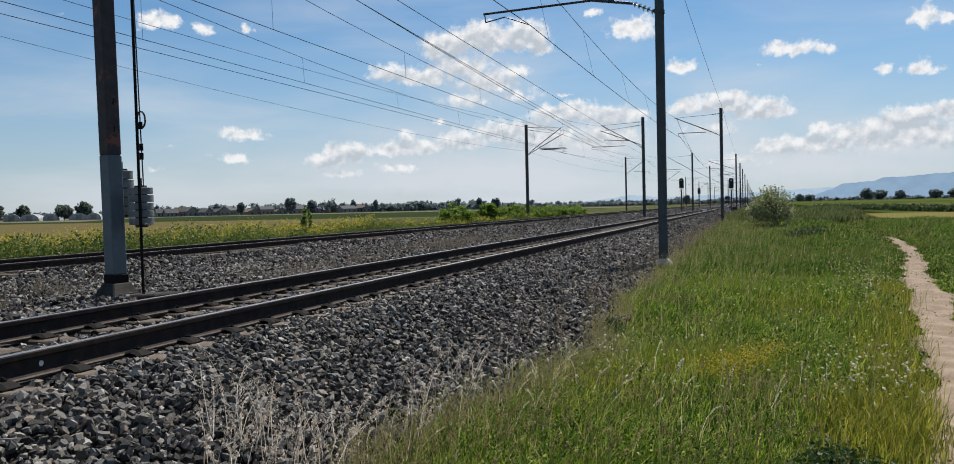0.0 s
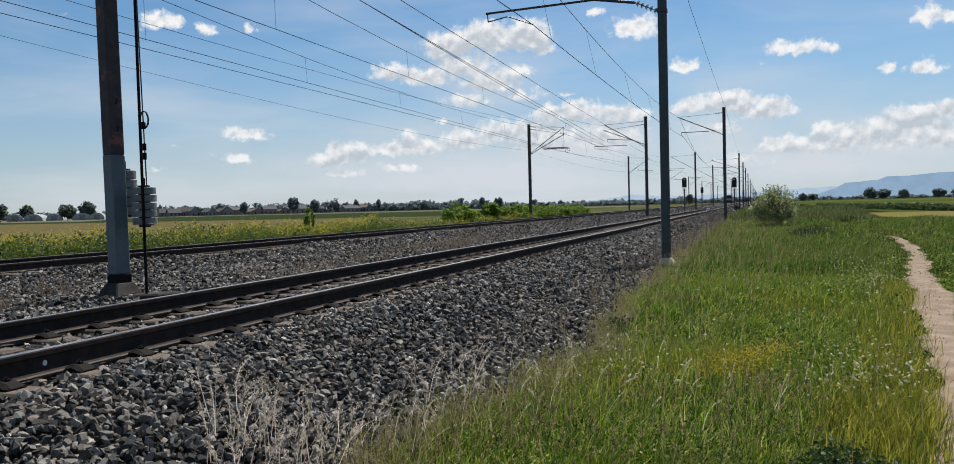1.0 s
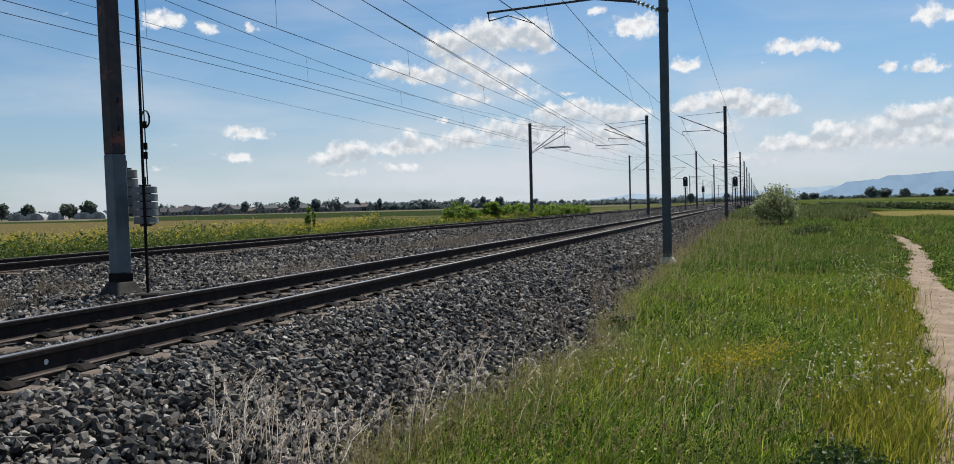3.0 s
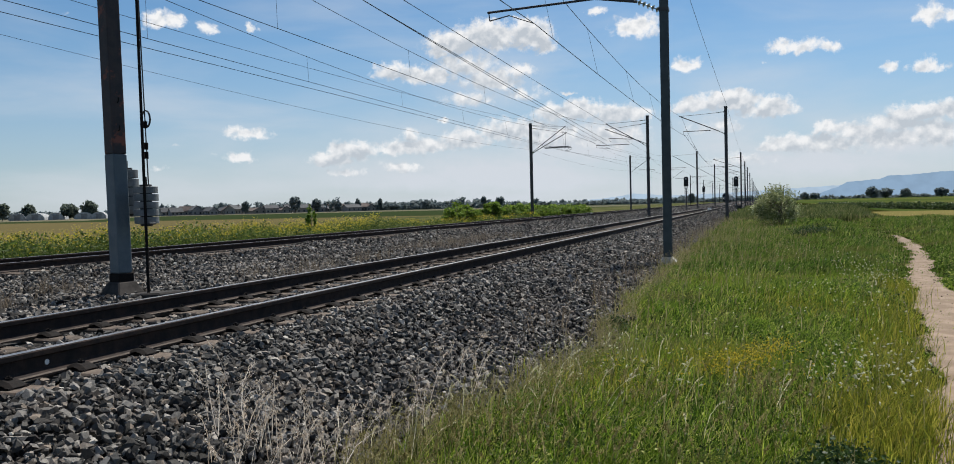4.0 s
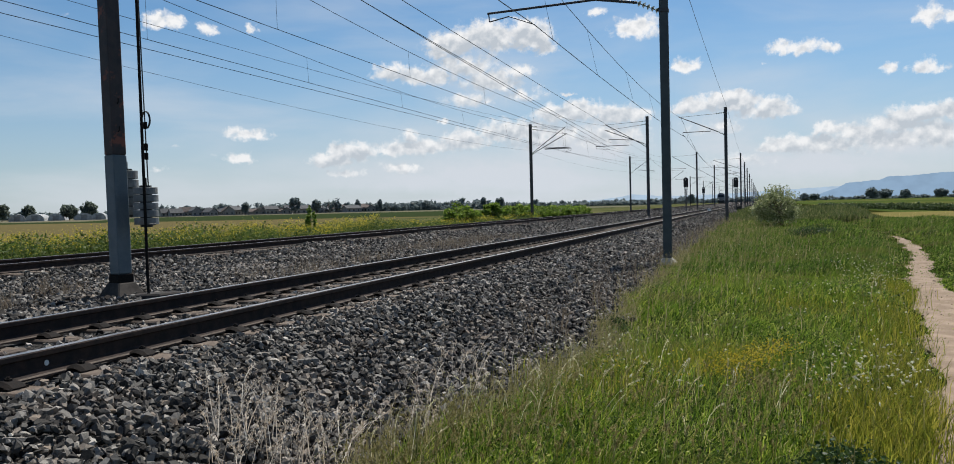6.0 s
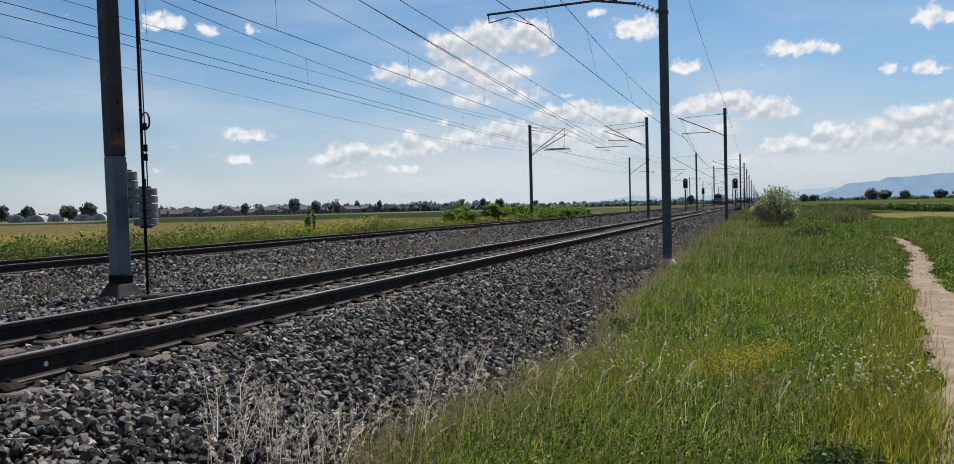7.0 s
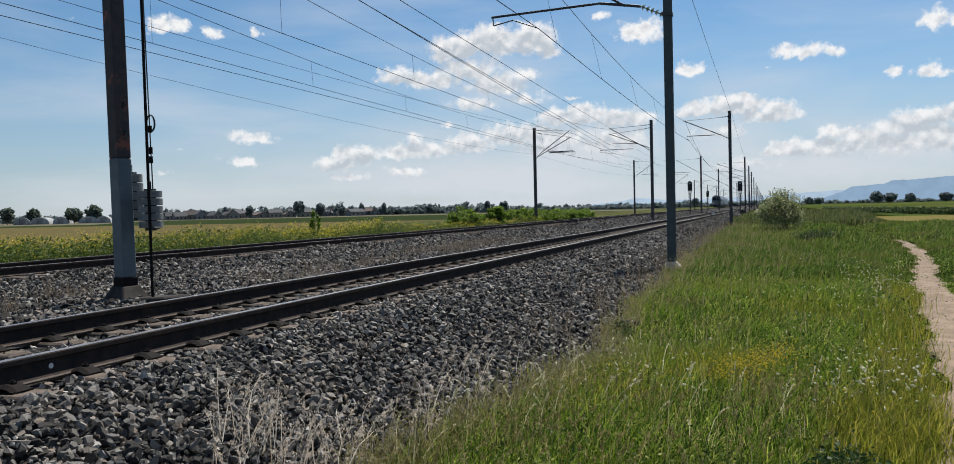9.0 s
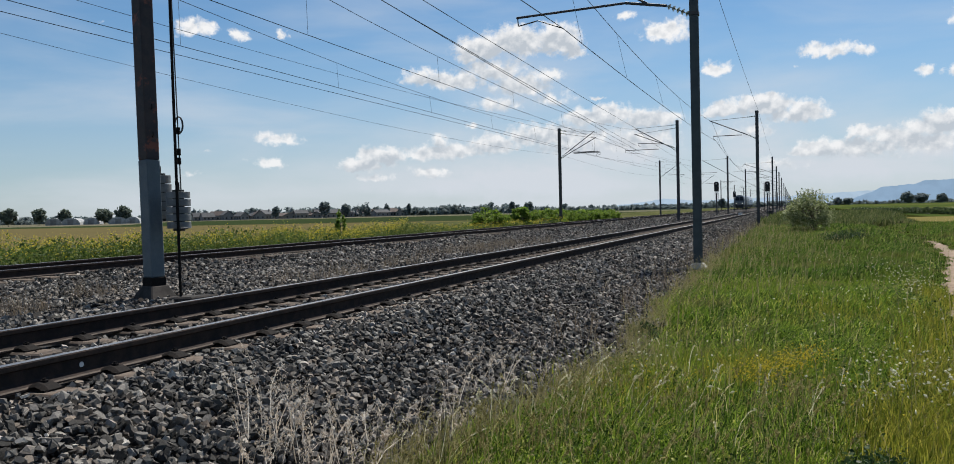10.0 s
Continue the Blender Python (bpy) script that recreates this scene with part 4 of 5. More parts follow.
def ballast_points(x0, x1, y0, y1, per_m2, rng):
    n = int((x1 - x0) * (y1 - y0) * per_m2)
    x, y = rng.uniform(x0, x1, n), rng.uniform(y0, y1, n)
    keep = np.ones(n, bool)
    for c, ys in ((T1, 2.2), (T2, 8.2)):
        for r in (-1, 1):
            keep &= np.abs(x - c - r * GAUGE / 2) > 0.115
        on = (np.abs(x - c) < 1.17) & (np.abs(x - c) > 0.33) & (np.abs((y - ys + 0.3) % 0.6 - 0.3) < 0.125)
        keep &= ~on | (rng.uniform(size=n) < np.where(np.abs(x - c) < 0.75, 0.6, np.where(np.abs(x - c) < 1.12, 0.10, 0.4)))
    # ragged lower edge towards the grass
    keep &= x < edge_x(y) + 0.10 + rng.normal(0, 0.09, n)
    return x[keep], y[keep]


def build_ballast():
    rng = np.random.default_rng(11)
    bed = bpy.data.objects["ballast_bed"]
    # single stones nearest to the path's end of the shoulder
    forms = []
    for i in range(8):
        v, f = rocks(np.zeros((1, 3)), np.array([1.0]), rng, CHIP)
        me = bpy.data.meshes.new("ballast_stone")
        me.from_pydata([tuple(a) for a in v], [], [tuple(int(c) for c in a) for a in f])
        me.shade_flat()
        me.materials.append(M["stone"])
        forms.append(me)
    x, y = ballast_points(-3.9, -2.3, 4.0, 6.6, 78, rng)
    for i in range(min(300, len(x))):
        s = float(rng.uniform(0.045, 0.08))
        o = new("ballast_stone", forms[i % 8])
        o.parent = bed
        o.matrix_basis = pose(float(x[i]), float(y[i]), float(bed_z(x[i])) + 0.025, *[float(a) for a in rng.uniform(-30, 30, 2)], float(rng.uniform(0, 360))) @ Matrix.Diagonal((s, s, s, 1))
    shoulder = [(-7.0, 1.5, 300, 0.04, 0.10, OCT), (1.5, 9.0, 1150, 0.026, 0.074, CHIP), (9.0, 13.0, 900, 0.03, 0.08, CHIP), (13.0, 18.0, 640, 0.036, 0.092, CHIP),
                (18.0, 34.0, 360, 0.05, 0.115, CHIP), (34.0, 75.0, 130, 0.06, 0.13, OCT), (75.0, 150.0, 36, 0.11, 0.20, OCT)]
    sets = [(-4.45, -1.4, y0, y1, per, s0, s1, form, 0.019) for y0, y1, per, s0, s1, form in shoulder]
    sets += [(-6.05, -4.55, -7.0, 1.5, 260, 0.04, 0.08, OCT, -0.004), (-6.05, -4.55, 1.5, 8.0, 560, 0.036, 0.082, CHIP, -0.004),
             (-6.05, -4.55, 8.0, 14.0, 480, 0.038, 0.084, CHIP, -0.004), (-6.05, -4.55, 14.0, 60.0, 200, 0.04, 0.085, OCT, -0.005)]
    sets += [(-9.5, -6.1, -7.0, 6.0, 170, 0.05, 0.11, OCT, 0.012), (-13.7, -6.1, 6.0, 14.0, 430, 0.04, 0.104, CHIP, 0.02), (-13.7, -6.1, 14.0, 24.0, 330, 0.045, 0.112, CHIP, 0.02),
             (-13.7, -6.1, 24.0, 45.0, 210, 0.055, 0.13, CHIP, 0.016), (-13.7, -6.1, 45.0, 90.0, 60, 0.09, 0.17, OCT, 0.012), (-13.7, -6.1, 90.0, 170.0, 14, 0.15, 0.26, OCT, 0.012)]
    for x0, x1, y0, y1, per, s0, s1, form, lift in sets:
        x, y = ballast_points(x0, x1, y0, y1, per, rng)
        size = s0 + (s1 - s0) * rng.beta(1.6, 2.2, len(x))
        heap = 0.03 * np.sin(x * 2.1 + y * 0.7) + 0.02 * np.sin(y * 1.9 - x)
        p = np.stack([x, y, np.maximum(bed_z(x), GRASS_Z - 0.01) + lift + heap * (x < -6.2) + rng.uniform(-0.045, 0.036, len(x)) * np.where(x < -6.2, 1.35, 1.0)], -1)
        p[:, 2] -= 0.03 * (np.abs(x - T1) < 1.24)
        v, f = rocks(p, size, rng, form)
        tagged(mesh_np("ballast_stones", v, f, M["stone"], None, True), "loose angular grey ballast stones", "ballast", kind="stuff")


build_ballast()


def lumps(x, y, k=0.0):
    return 0.5 + 0.25 * (np.sin(x * 1.9 + y * 0.8 + k) + np.sin(x * 0.7 - y * 1.3 + 2 * k + 1.0)) * 0.8 + 0.12 * np.sin(x * 4.1 + y * 3.3 + k)


def build_grass():
    rng = np.random.default_rng(5)

    def spots(y0, y1, n, left=-2.5, right=1.2):
        y = y0 + (y1 - y0) * rng.uniform(size=n)
        lo, hi = np.full(n, left), right + 0.2 * np.maximum(y, 4.0)
        return lo + (hi - lo) * rng.uniform(size=n), y

    def off_path(x, y, soft=0.10):
        l, r = path_edges(y)
        e = rng.normal(0, soft, len(x))
        on = (x > l + 0.06 + e) & (x < r - 0.06 + e)
        rut = (np.abs(x - 6.3 - 0.03 * (y - 30)) < 0.24 + e) & (y > 25) & (y < 36)
        on &= (y > 6.7) | (rng.uniform(size=len(x)) > 0.4)
        return ~(on | rut)

    pieces, tufts = [], []
    for y0, y1, n, h0, h1, w in ((-7.0, 2.6, 16000, 0.08, 0.24, 0.013), (2.6, 6.0, 52000, 0.06, 0.22, 0.0085), (6.0, 10.0, 52000, 0.06, 0.22, 0.010), (10.0, 18.0, 58000, 0.09, 0.27, 0.014), (18.0, 34.0, 48000, 0.10, 0.30, 0.027), (34.0, 64.0, 32000, 0.14, 0.36, 0.055)):
        x, y = spots(y0, y1, n)
        k = off_path(x, y) & (rng.uniform(size=n) < np.clip((x - edge_x(y) + 0.06) / 0.24, 0.006, 1))
        x, y = x[k], y[k]
        tall = lumps(x, y)
        l, r = path_edges(y)
        low = np.clip(np.minimum(np.abs(x - l), np.abs(x - r)) / 0.9, 0.22, 1.0)
        h = (h0 + (h1 - h0) * tall * rng.uniform(0.5, 1.25, len(x))) * low
        b = np.stack([x, y, ground_z(x, y) - 0.01], -1)
        wind = np.array([0.22, -0.05])
        tip = b + np.stack([h * (rng.normal(0, 0.34, len(x)) + wind[0]), h * (rng.normal(0, 0.34, len(x)) + wind[1]), h], -1)
        (pieces if y0 < 15 else tufts).append(sticks(b, tip, w * rng.uniform(0.6, 1.4, len(x)), rng, 0.6, 0.08))
    # longer single blades that stand out in clumps
    for y0, y1, n, w in ((3.2, 7.0, 5200, 0.0055), (7.0, 14.0, 6000, 0.008)):
        x, y = spots(y0, y1, n)
        l, r = path_edges(y)
        k = off_path(x, y) & (lumps(x * 1.6, y * 1.4, 3.0) > 0.5) & (x < l - 0.35) & (x > edge_x(y) + 0.1)
        x, y = x[k], y[k]
        h = rng.uniform(0.15, 0.33, len(x))
        b = np.stack([x, y, ground_z(x, y) - 0.01], -1)
        tip = b + np.stack([h * rng.normal(0.12, 0.34, len(x)), h * rng.normal(0, 0.34, len(x)), h], -1)
        pieces.append(sticks(b, tip, w * rng.uniform(0.6, 1.4, len(x)), rng, 0.6, 0.06))
    y = 60 + 92 * rng.uniform(size=30000) ** 1.3
    x = -2.4 + (5.4 + 0.07 * y) * rng.uniform(size=30000)
    h = rng.uniform(0.2, 0.6, len(x)) * (0.5 + lumps(x * 0.5, y * 0.2))
    b = np.stack([x, y, ground_z(x, y) - 0.02], -1)
    verge = (sticks(b, b + np.stack([h * rng.normal(0.1, 0.3, len(x)), h * rng.normal(0, 0.3, len(x)), h], -1), rng.uniform(0.05, 0.13, len(x)), rng, 0.6, 0.05))
    tagged(mesh_np("verge_grass", *verge, M["verge"]), "rough olive and brown grass on the far verge", "grass", kind="stuff")
    v, f = merge(tufts)
    tagged(mesh_np("meadow_grass", v, f, M["grass_far"]), "rougher olive-green meadow grass towards the bush", "grass", kind="stuff")
    v, f = merge(pieces)
    tagged(mesh_np("meadow_grass", v, f, M["grass"]), "uneven green meadow grass between ballast and path", "grass", kind="stuff")

    # low broad-leaved herbs and clover leaves under and between the blades
    pieces = []
    for y0, y1, n, s in ((3.0, 7.0, 46000, 0.012), (7.0, 13.0, 40000, 0.017), (13.0, 24.0, 26000, 0.026)):
        x, y = spots(y0, y1, n, -2.2)
        l, r = path_edges(y)
        k = ((x < l - 0.12) | (x > r + 0.12)) & (lumps(x * 1.3, y * 1.1, 5.0) > 0.40) & (x > edge_x(y) + 0.08)
        x, y = x[k], y[k]
        z = ground_z(x, y) + rng.uniform(0.02, 0.17, len(x)) * (0.4 + lumps(x, y))
        pieces.append(leaf_quads(np.stack([x, y, z], -1), s * rng.uniform(0.5, 1.5, len(x)), rng, 0.2, 1.4))
    v, f = merge(pieces)
    tagged(mesh_np("meadow_herbs", v, f, M["herb"]), "low leafy herbs and clover in the meadow", "herbs", kind="stuff")

    def stalks(name, x, y, h, w, mat, label, head=0.28, lean=0.25, head_w=1.6):
        n = len(x)
        b = np.stack([x, y, np.maximum(bed_z(x), ground_z(x, y))], -1)
        off = rng.normal(0, lean, (n, 2)) + np.array([0.10, -0.03])
        tip = b + np.stack([h * off[:, 0], h * off[:, 1], h], -1)
        a = sticks(b, tip, np.full(n, w) * rng.uniform(0.7, 1.3, n), rng, 0.55, 0.05)
        # seed head: small pointed husks along the tip
        m = 8
        t = 1 - head * rng.uniform(0, 1, (n, m))
        p = b[:, None] + (tip - b)[:, None] * np.stack([t ** 1.6, t ** 1.6, t], -1) + rng.normal(0, 0.006, (n, m, 3))
        c = leaf_quads(p.reshape(-1, 3), np.full(n * m, w * head_w) * rng.uniform(0.7, 1.4, n * m), rng, 1.0, 2.6)
        v, f = merge([a, c])
        tagged(mesh_np(name, v, f, mat), label, "grass", kind="stuff")

    # pale dry grass at the foot of the ballast
    cx, cy = [], []
    for a, b, s, n in ((-2.2, 9.0, 0.35, 40), (-2.25, 12, 0.6, 50), (-2.3, 16, 1.2, 90), (-2.35, 22, 2.5, 160), (-2.4, 32, 5.0, 260), (-2.4, 48, 8.0, 300)):
        cx.append(rng.normal(a, min(s, 0.22), n))
        cy.append(rng.normal(b, s, n))
    x, y = np.concatenate(cx), np.concatenate(cy)
    k = y > 7.5
    stalks("dry_grass", x[k], y[k], rng.uniform(0.18, 0.45, k.sum()), 0.007, M["dry_brown"], "brownish dry grass farther along the ballast", 0.45, 0.28, 1.2)
    # brown seed grass in the meadow and along the edge
    x, y = spots(3.4, 9.0, 3400, -2.2, 0.6)
    k = (rng.uniform(size=len(x)) < np.clip(1.0 - (x + 2.2) / 1.5, 0.16, 1)) & off_path(x, y) & (x > edge_x(y))
    stalks("seed_grass", x[k], y[k], rng.uniform(0.18, 0.50, k.sum()), 0.0036, M["tuft"], "tall thin grass going to seed", 0.35, 0.20)
    x, y = spots(9.0, 66.0, 11000, -2.2, 0.0)
    k = (rng.uniform(size=len(x)) < np.clip(0.9 - (x + 2.1) / 5.0, 0.08, 1) * np.clip((y - 4) / 26, 0.3, 1)) & off_path(x, y) & (x > edge_x(y) - 0.1)
    stalks("seed_grass", x[k], y[k], rng.uniform(0.30, 0.60, k.sum()), 0.009, M["tuft"], "tall thin grass going to seed farther along", 0.35, 0.20, 1.1)

    # dry short grass where meadow and ballast meet, yellowing patches beside the path
    n = 4200
    y = 3.0 + 22 * rng.uniform(size=n) ** 1.5
    x = edge_x(y) + np.abs(rng.normal(0.05, 0.2, n)) - 0.04
    stalks("edge_grass", x, y, rng.uniform(0.10, 0.32, n), 0.005, M["tuft"], "short brownish grass along the edge of the ballast", 0.3, 0.35, 0.9)
    xs, ys = [], []
    for a, b, sx, sy, n in ((0.78, 6.3, 0.20, 0.5, 1700), (0.6, 5.6, 0.2, 0.4, 700), (-0.3, 8.4, 0.25, 0.4, 1700), (1.0, 8.0, 0.2, 0.6, 1300), (-1.2, 7.0, 0.35, 0.8, 1200), (0.4, 12.5, 0.6, 1.2, 1500), (1.15, 9.0, 0.12, 1.3, 900), (1.55, 11.5, 0.14, 1.2, 800), (2.1, 15.0, 0.15, 1.5, 900), (0.95, 6.6, 0.14, 0.5, 600)):
        xs.append(rng.normal(a, sx, n))
        ys.append(rng.normal(b, sy, n))
    x, y = np.concatenate(xs), np.concatenate(ys)
    k = off_path(x, y)
    x, y = x[k], y[k]
    h = rng.uniform(0.10, 0.26, len(x))
    b = np.stack([x, y, ground_z(x, y) - 0.01], -1)
    v, f = sticks(b, b + np.stack([h * rng.normal(0.1, 0.35, len(x)), h * rng.normal(0, 0.35, len(x)), h], -1), rng.uniform(0.005, 0.010, len(x)), rng, 0.6, 0.08)
    tagged(mesh_np("yellowing_grass", v, f, M["yellowing"]), "patches of yellowing grass in the meadow", "grass", kind="stuff")

    # crumbs of earth on the path
    y = 5 + 20 * rng.uniform(size=200) ** 1.6
    l, r = path_edges(y)
    q = rng.beta(0.5, 0.5, 200)
    x = l + (r - l) * q
    v, f = rocks(np.stack([x, y, ground_z(x, y) + 0.022], -1), rng.uniform(0.012, 0.04, 200), rng, OCT)
    tagged(mesh_np("earth_crumbs", v, f, M["crumb"], None, True), "small dark crumbs of earth lying on the path", "crumbs", kind="stuff")

    # weeds between the tracks
    x, y = rng.uniform(-9.4, -7.0, 900), rng.uniform(12, 36, 900)
    k = lumps(x * 0.8, y * 0.35, 2.0) > 0.55
    x = np.concatenate([x[k], rng.normal(-9.1, 0.25, 26), rng.normal(-10.6, 0.3, 24)])
    y = np.concatenate([y[k], rng.normal(8.1, 0.25, 26), rng.normal(10.5, 0.3, 24)])
    b = np.stack([x, y, bed_z(x)], -1)
    h = rng.uniform(0.15, 0.4, len(x))
    many = np.repeat(np.arange(len(x)), 7)
    bb = b[many] + np.concatenate([rng.normal(0, 0.06, (len(many), 2)), np.zeros((len(many), 1))], 1)
    tip = bb + np.stack([rng.normal(0, 0.1, len(many)), rng.normal(0, 0.1, len(many)), h[many]], -1)
    v, f = sticks(bb, tip, np.full(len(bb), 0.006), rng)
    tagged(mesh_np("dry_weeds", v, f, M["dry_brown"]), "thin dry weeds on the ballast between the tracks", "weeds", kind="stuff")

    # flowers
    def flowers(name, x, y, h, s, mat, label):
        n = len(x)
        z = ground_z(x, y) + h
        v, f = rocks(np.stack([x, y, z], -1), np.full(n, s) * rng.uniform(0.7, 1.25, n), rng, OCT)
        tagged(mesh_np(name, v, f, mat), label, "flowers", kind="stuff")

    def crowd(groups):
        xs, ys = [], []
        for a, b, sx, sy, n in groups:
            xs.append(rng.normal(a, sx, n))
            ys.append(rng.normal(b, sy, n))
        x, y = np.concatenate(xs), np.concatenate(ys)
        k = off_path(x, y, 0.02)
        return x[k], y[k]

    x, y = crowd([(0.80, 7.2, 0.22, 0.45, 70), (0.95, 8.0, 0.2, 0.6, 50), (0.55, 6.8, 0.3, 0.4, 22), (0.2, 9.5, 0.5, 1.0, 24), (1.1, 13.0, 0.4, 1.6, 70), (-1.0, 7.0, 0.3, 0.5, 28), (-1.3, 8.2, 0.3, 0.8, 30), (1.85, 17.5, 0.35, 1.6, 170), (0.2, 20, 1.0, 4.0, 60)])
    flowers("clover_flowers", x, y, rng.uniform(0.17, 0.26, len(x)), 0.023, M["clover"], "round white clover flowers in the grass")
    x, y = crowd([(-0.25, 7.4, 0.13, 0.25, 170), (-0.08, 7.9, 0.14, 0.25, 220), (0.10, 8.6, 0.12, 0.3, 150), (-0.45, 7.1, 0.25, 0.4, 50), (0.35, 6.8, 0.3, 0.5, 30), (-1.2, 7.2, 0.3, 0.4, 25)])
    flowers("yellow_flowers", x, y, rng.uniform(0.17, 0.26, len(x)), 0.017, M["yellow"], "small yellow flowers in the grass")

    # broad-leaved dark weeds
    for x, y, r, h in ((0.40, 4.95, 0.17, 0.26), (0.27, 4.7, 0.15, 0.22), (0.55, 4.8, 0.12, 0.2), (-1.72, 10.4, 0.13, 0.22), (-1.6, 10.0, 0.1, 0.16), (2.1, 36, 0.6, 0.6), (1.6, 35, 0.5, 0.5)):
        n = 1500
        q = rng.normal(0, 0.5, (n, 3))
        p = np.array([x, y, float(ground_z(x, y)) + h * 0.45]) + q * np.array([r, r, h * 0.45])
        v, f = leaf_quads(p, rng.uniform(0.008, 0.02, n) * (1 + y / 26), rng, 0.1)
        tagged(mesh_np("leafy_weed", v, f, M["weed"]), "dark green broad-leaved weed among the grass", "weed", kind="stuff")


build_grass()


# ================= tufts that sway in the wind =================
SWAYING = []


def tuft(name, label, x, y, n, spread, h0, h1, width, mat, seed, head, swing, group, fluff=0.0045):
    """A clump of bent stalks with feathery seed heads, rooted at its origin."""
    rng = np.random.default_rng(seed)
    z = float(max(bed_z(x), ground_z(x, y)))
    h = rng.uniform(h0, h1, n)
    base = np.concatenate([rng.normal(0, spread, (n, 2)), np.zeros((n, 1))], 1)
    lean = rng.normal(0, 0.17, (n, 2)) + np.array([0.10, -0.02])
    bow = rng.normal(0, 0.16, (n, 2)) + np.array([0.08, 0.0])

    def along(q):
        q = np.asarray(q)[:, None] if np.ndim(q) == 1 else np.full((n, 1), q)
        return base + np.concatenate([h[:, None] * (lean * q + bow * q ** 3), h[:, None] * q * (1 - 0.10 * q ** 3)], 1)

    rows = [along(q) for q in (0.0, 0.35, 0.65, 0.85, 1.0)]
    a = rng.uniform(0, np.pi, n)
    side = np.stack([np.cos(a), np.sin(a), np.zeros(n)], -1) * width / 2
    v = np.stack([r + sgn * side * w for r, w in zip(rows, (1.0, 0.9, 0.8, 0.7, 0.4)) for sgn in (-1, 1)], 1).reshape(-1, 3)
    i = np.arange(n)[:, None] * 10
    f = np.concatenate([np.concatenate([i + np.array([[2 * k, 2 * k + 1, 2 * k + 3]]), i + np.array([[2 * k, 2 * k + 3, 2 * k + 2]])]) for k in range(4)])
    stems = (v, f)
    m = 30
    pts = []
    for _ in range(m):
        q = 1 - head * rng.uniform(0, 1, n)
        pts.append(along(q) + rng.normal(0, fluff, (n, 3)))
    p = np.concatenate(pts)
    v, f = merge([stems, leaf_quads(p, width * rng.uniform(0.8, 1.8, len(p)), rng, 1.6, 2.8)])
    t = mesh_np(name, v, f, mat)
    tagged(t, label, "grass", group, kind="stuff")
    t.matrix_basis = pose(x, y, z - 0.02)
    SWAYING.append((t, swing, seed))


DRY = [(-2.62, 3.72, 15), (-2.72, 4.05, 13), (-2.50, 4.0, 18), (-2.36, 3.82, 12), (-2.30, 4.25, 12), (-2.42, 4.45, 10), (-2.95, 4.0, 8), (-3.05, 4.45, 6), (-2.2, 4.75, 8), (-2.15, 5.2, 8), (-2.35, 5.7, 6), (-2.25, 6.3, 8), (-2.45, 6.6, 6), (-2.05, 7.0, 7)]
for k, (x, y, n) in enumerate(DRY):
    tuft("dry_grass_tuft", "pale dry grass tuft with feathery heads among ballast stones", x, y, n, 0.08, 0.22, 0.50, 0.0052, M["straw"], 400 + k, 0.42, 7.0, "dry grass tufts at the ballast", 0.008)
PLUMES = [(-2.0, 4.6, 5), (-1.85, 5.1, 5), (-1.9, 5.6, 6), (-1.75, 6.1, 6), (-1.62, 6.5, 5), (-1.5, 6.9, 5), (-1.3, 6.3, 4), (-1.45, 5.4, 4), (-1.0, 5.7, 3), (-0.6, 6.4, 3), (-0.2, 6.9, 3), (0.1, 6.2, 3), (-0.9, 7.6, 3), (0.35, 7.4, 3), (-0.4, 5.3, 3), (-1.3, 8.4, 4)]
for k, (x, y, n) in enumerate(PLUMES):
    tuft("plume_grass", "tall meadow grass with pale curved seed heads", x, y, n, 0.12, 0.26, 0.46, 0.0046, M["plume"], 500 + k, 0.22, 6.0, "plume grasses in the meadow", 0.0025)
STEMS = [(-1.7, 4.5, 34), (-1.35, 4.8, 34), (-0.95, 4.6, 30), (-0.55, 4.9, 28), (-1.2, 5.5, 28), (-0.75, 5.8, 24), (-0.1, 5.2, 24), (-1.65, 5.5, 26), (-0.2, 6.0, 22), (0.05, 6.3, 26), (0.2, 6.6, 24), (-0.15, 6.6, 26), (-1.1, 6.7, 22), (-1.5, 6.1, 24), (-1.85, 5.0, 24), (-1.9, 4.4, 26)]
for k, (x, y, n) in enumerate(STEMS):
    tuft("meadow_grass_tuft", "clump of tall green-brown meadow grass stems", x, y, n, 0.19, 0.20, 0.40, 0.0046, M["stem"], 600 + k, 0.22, 5.0, "tall grass clumps in the meadow")


# ================= bushes, trees, crops =================
def foliage(rng, centre, radii, clumps, per, size, spread=0.34, flat=0.35):
    """Points of leaves gathered in clumps within an uneven crown."""
    c = rng.normal(size=(clumps, 3))
    c /= np.linalg.norm(c, axis=1)[:, None]
    c *= rng.uniform(0.35, 1.0, (clumps, 1)) ** 0.6
    c = c * np.array(radii) + np.array(centre)
    p = c[:, None] + rng.normal(0, spread, (clumps, per, 3)) * np.array(radii) * flat
    p = p.reshape(-1, 3)
    return leaf_quads(p, size * rng.uniform(0.6, 1.4, len(p)), rng, 0.25)


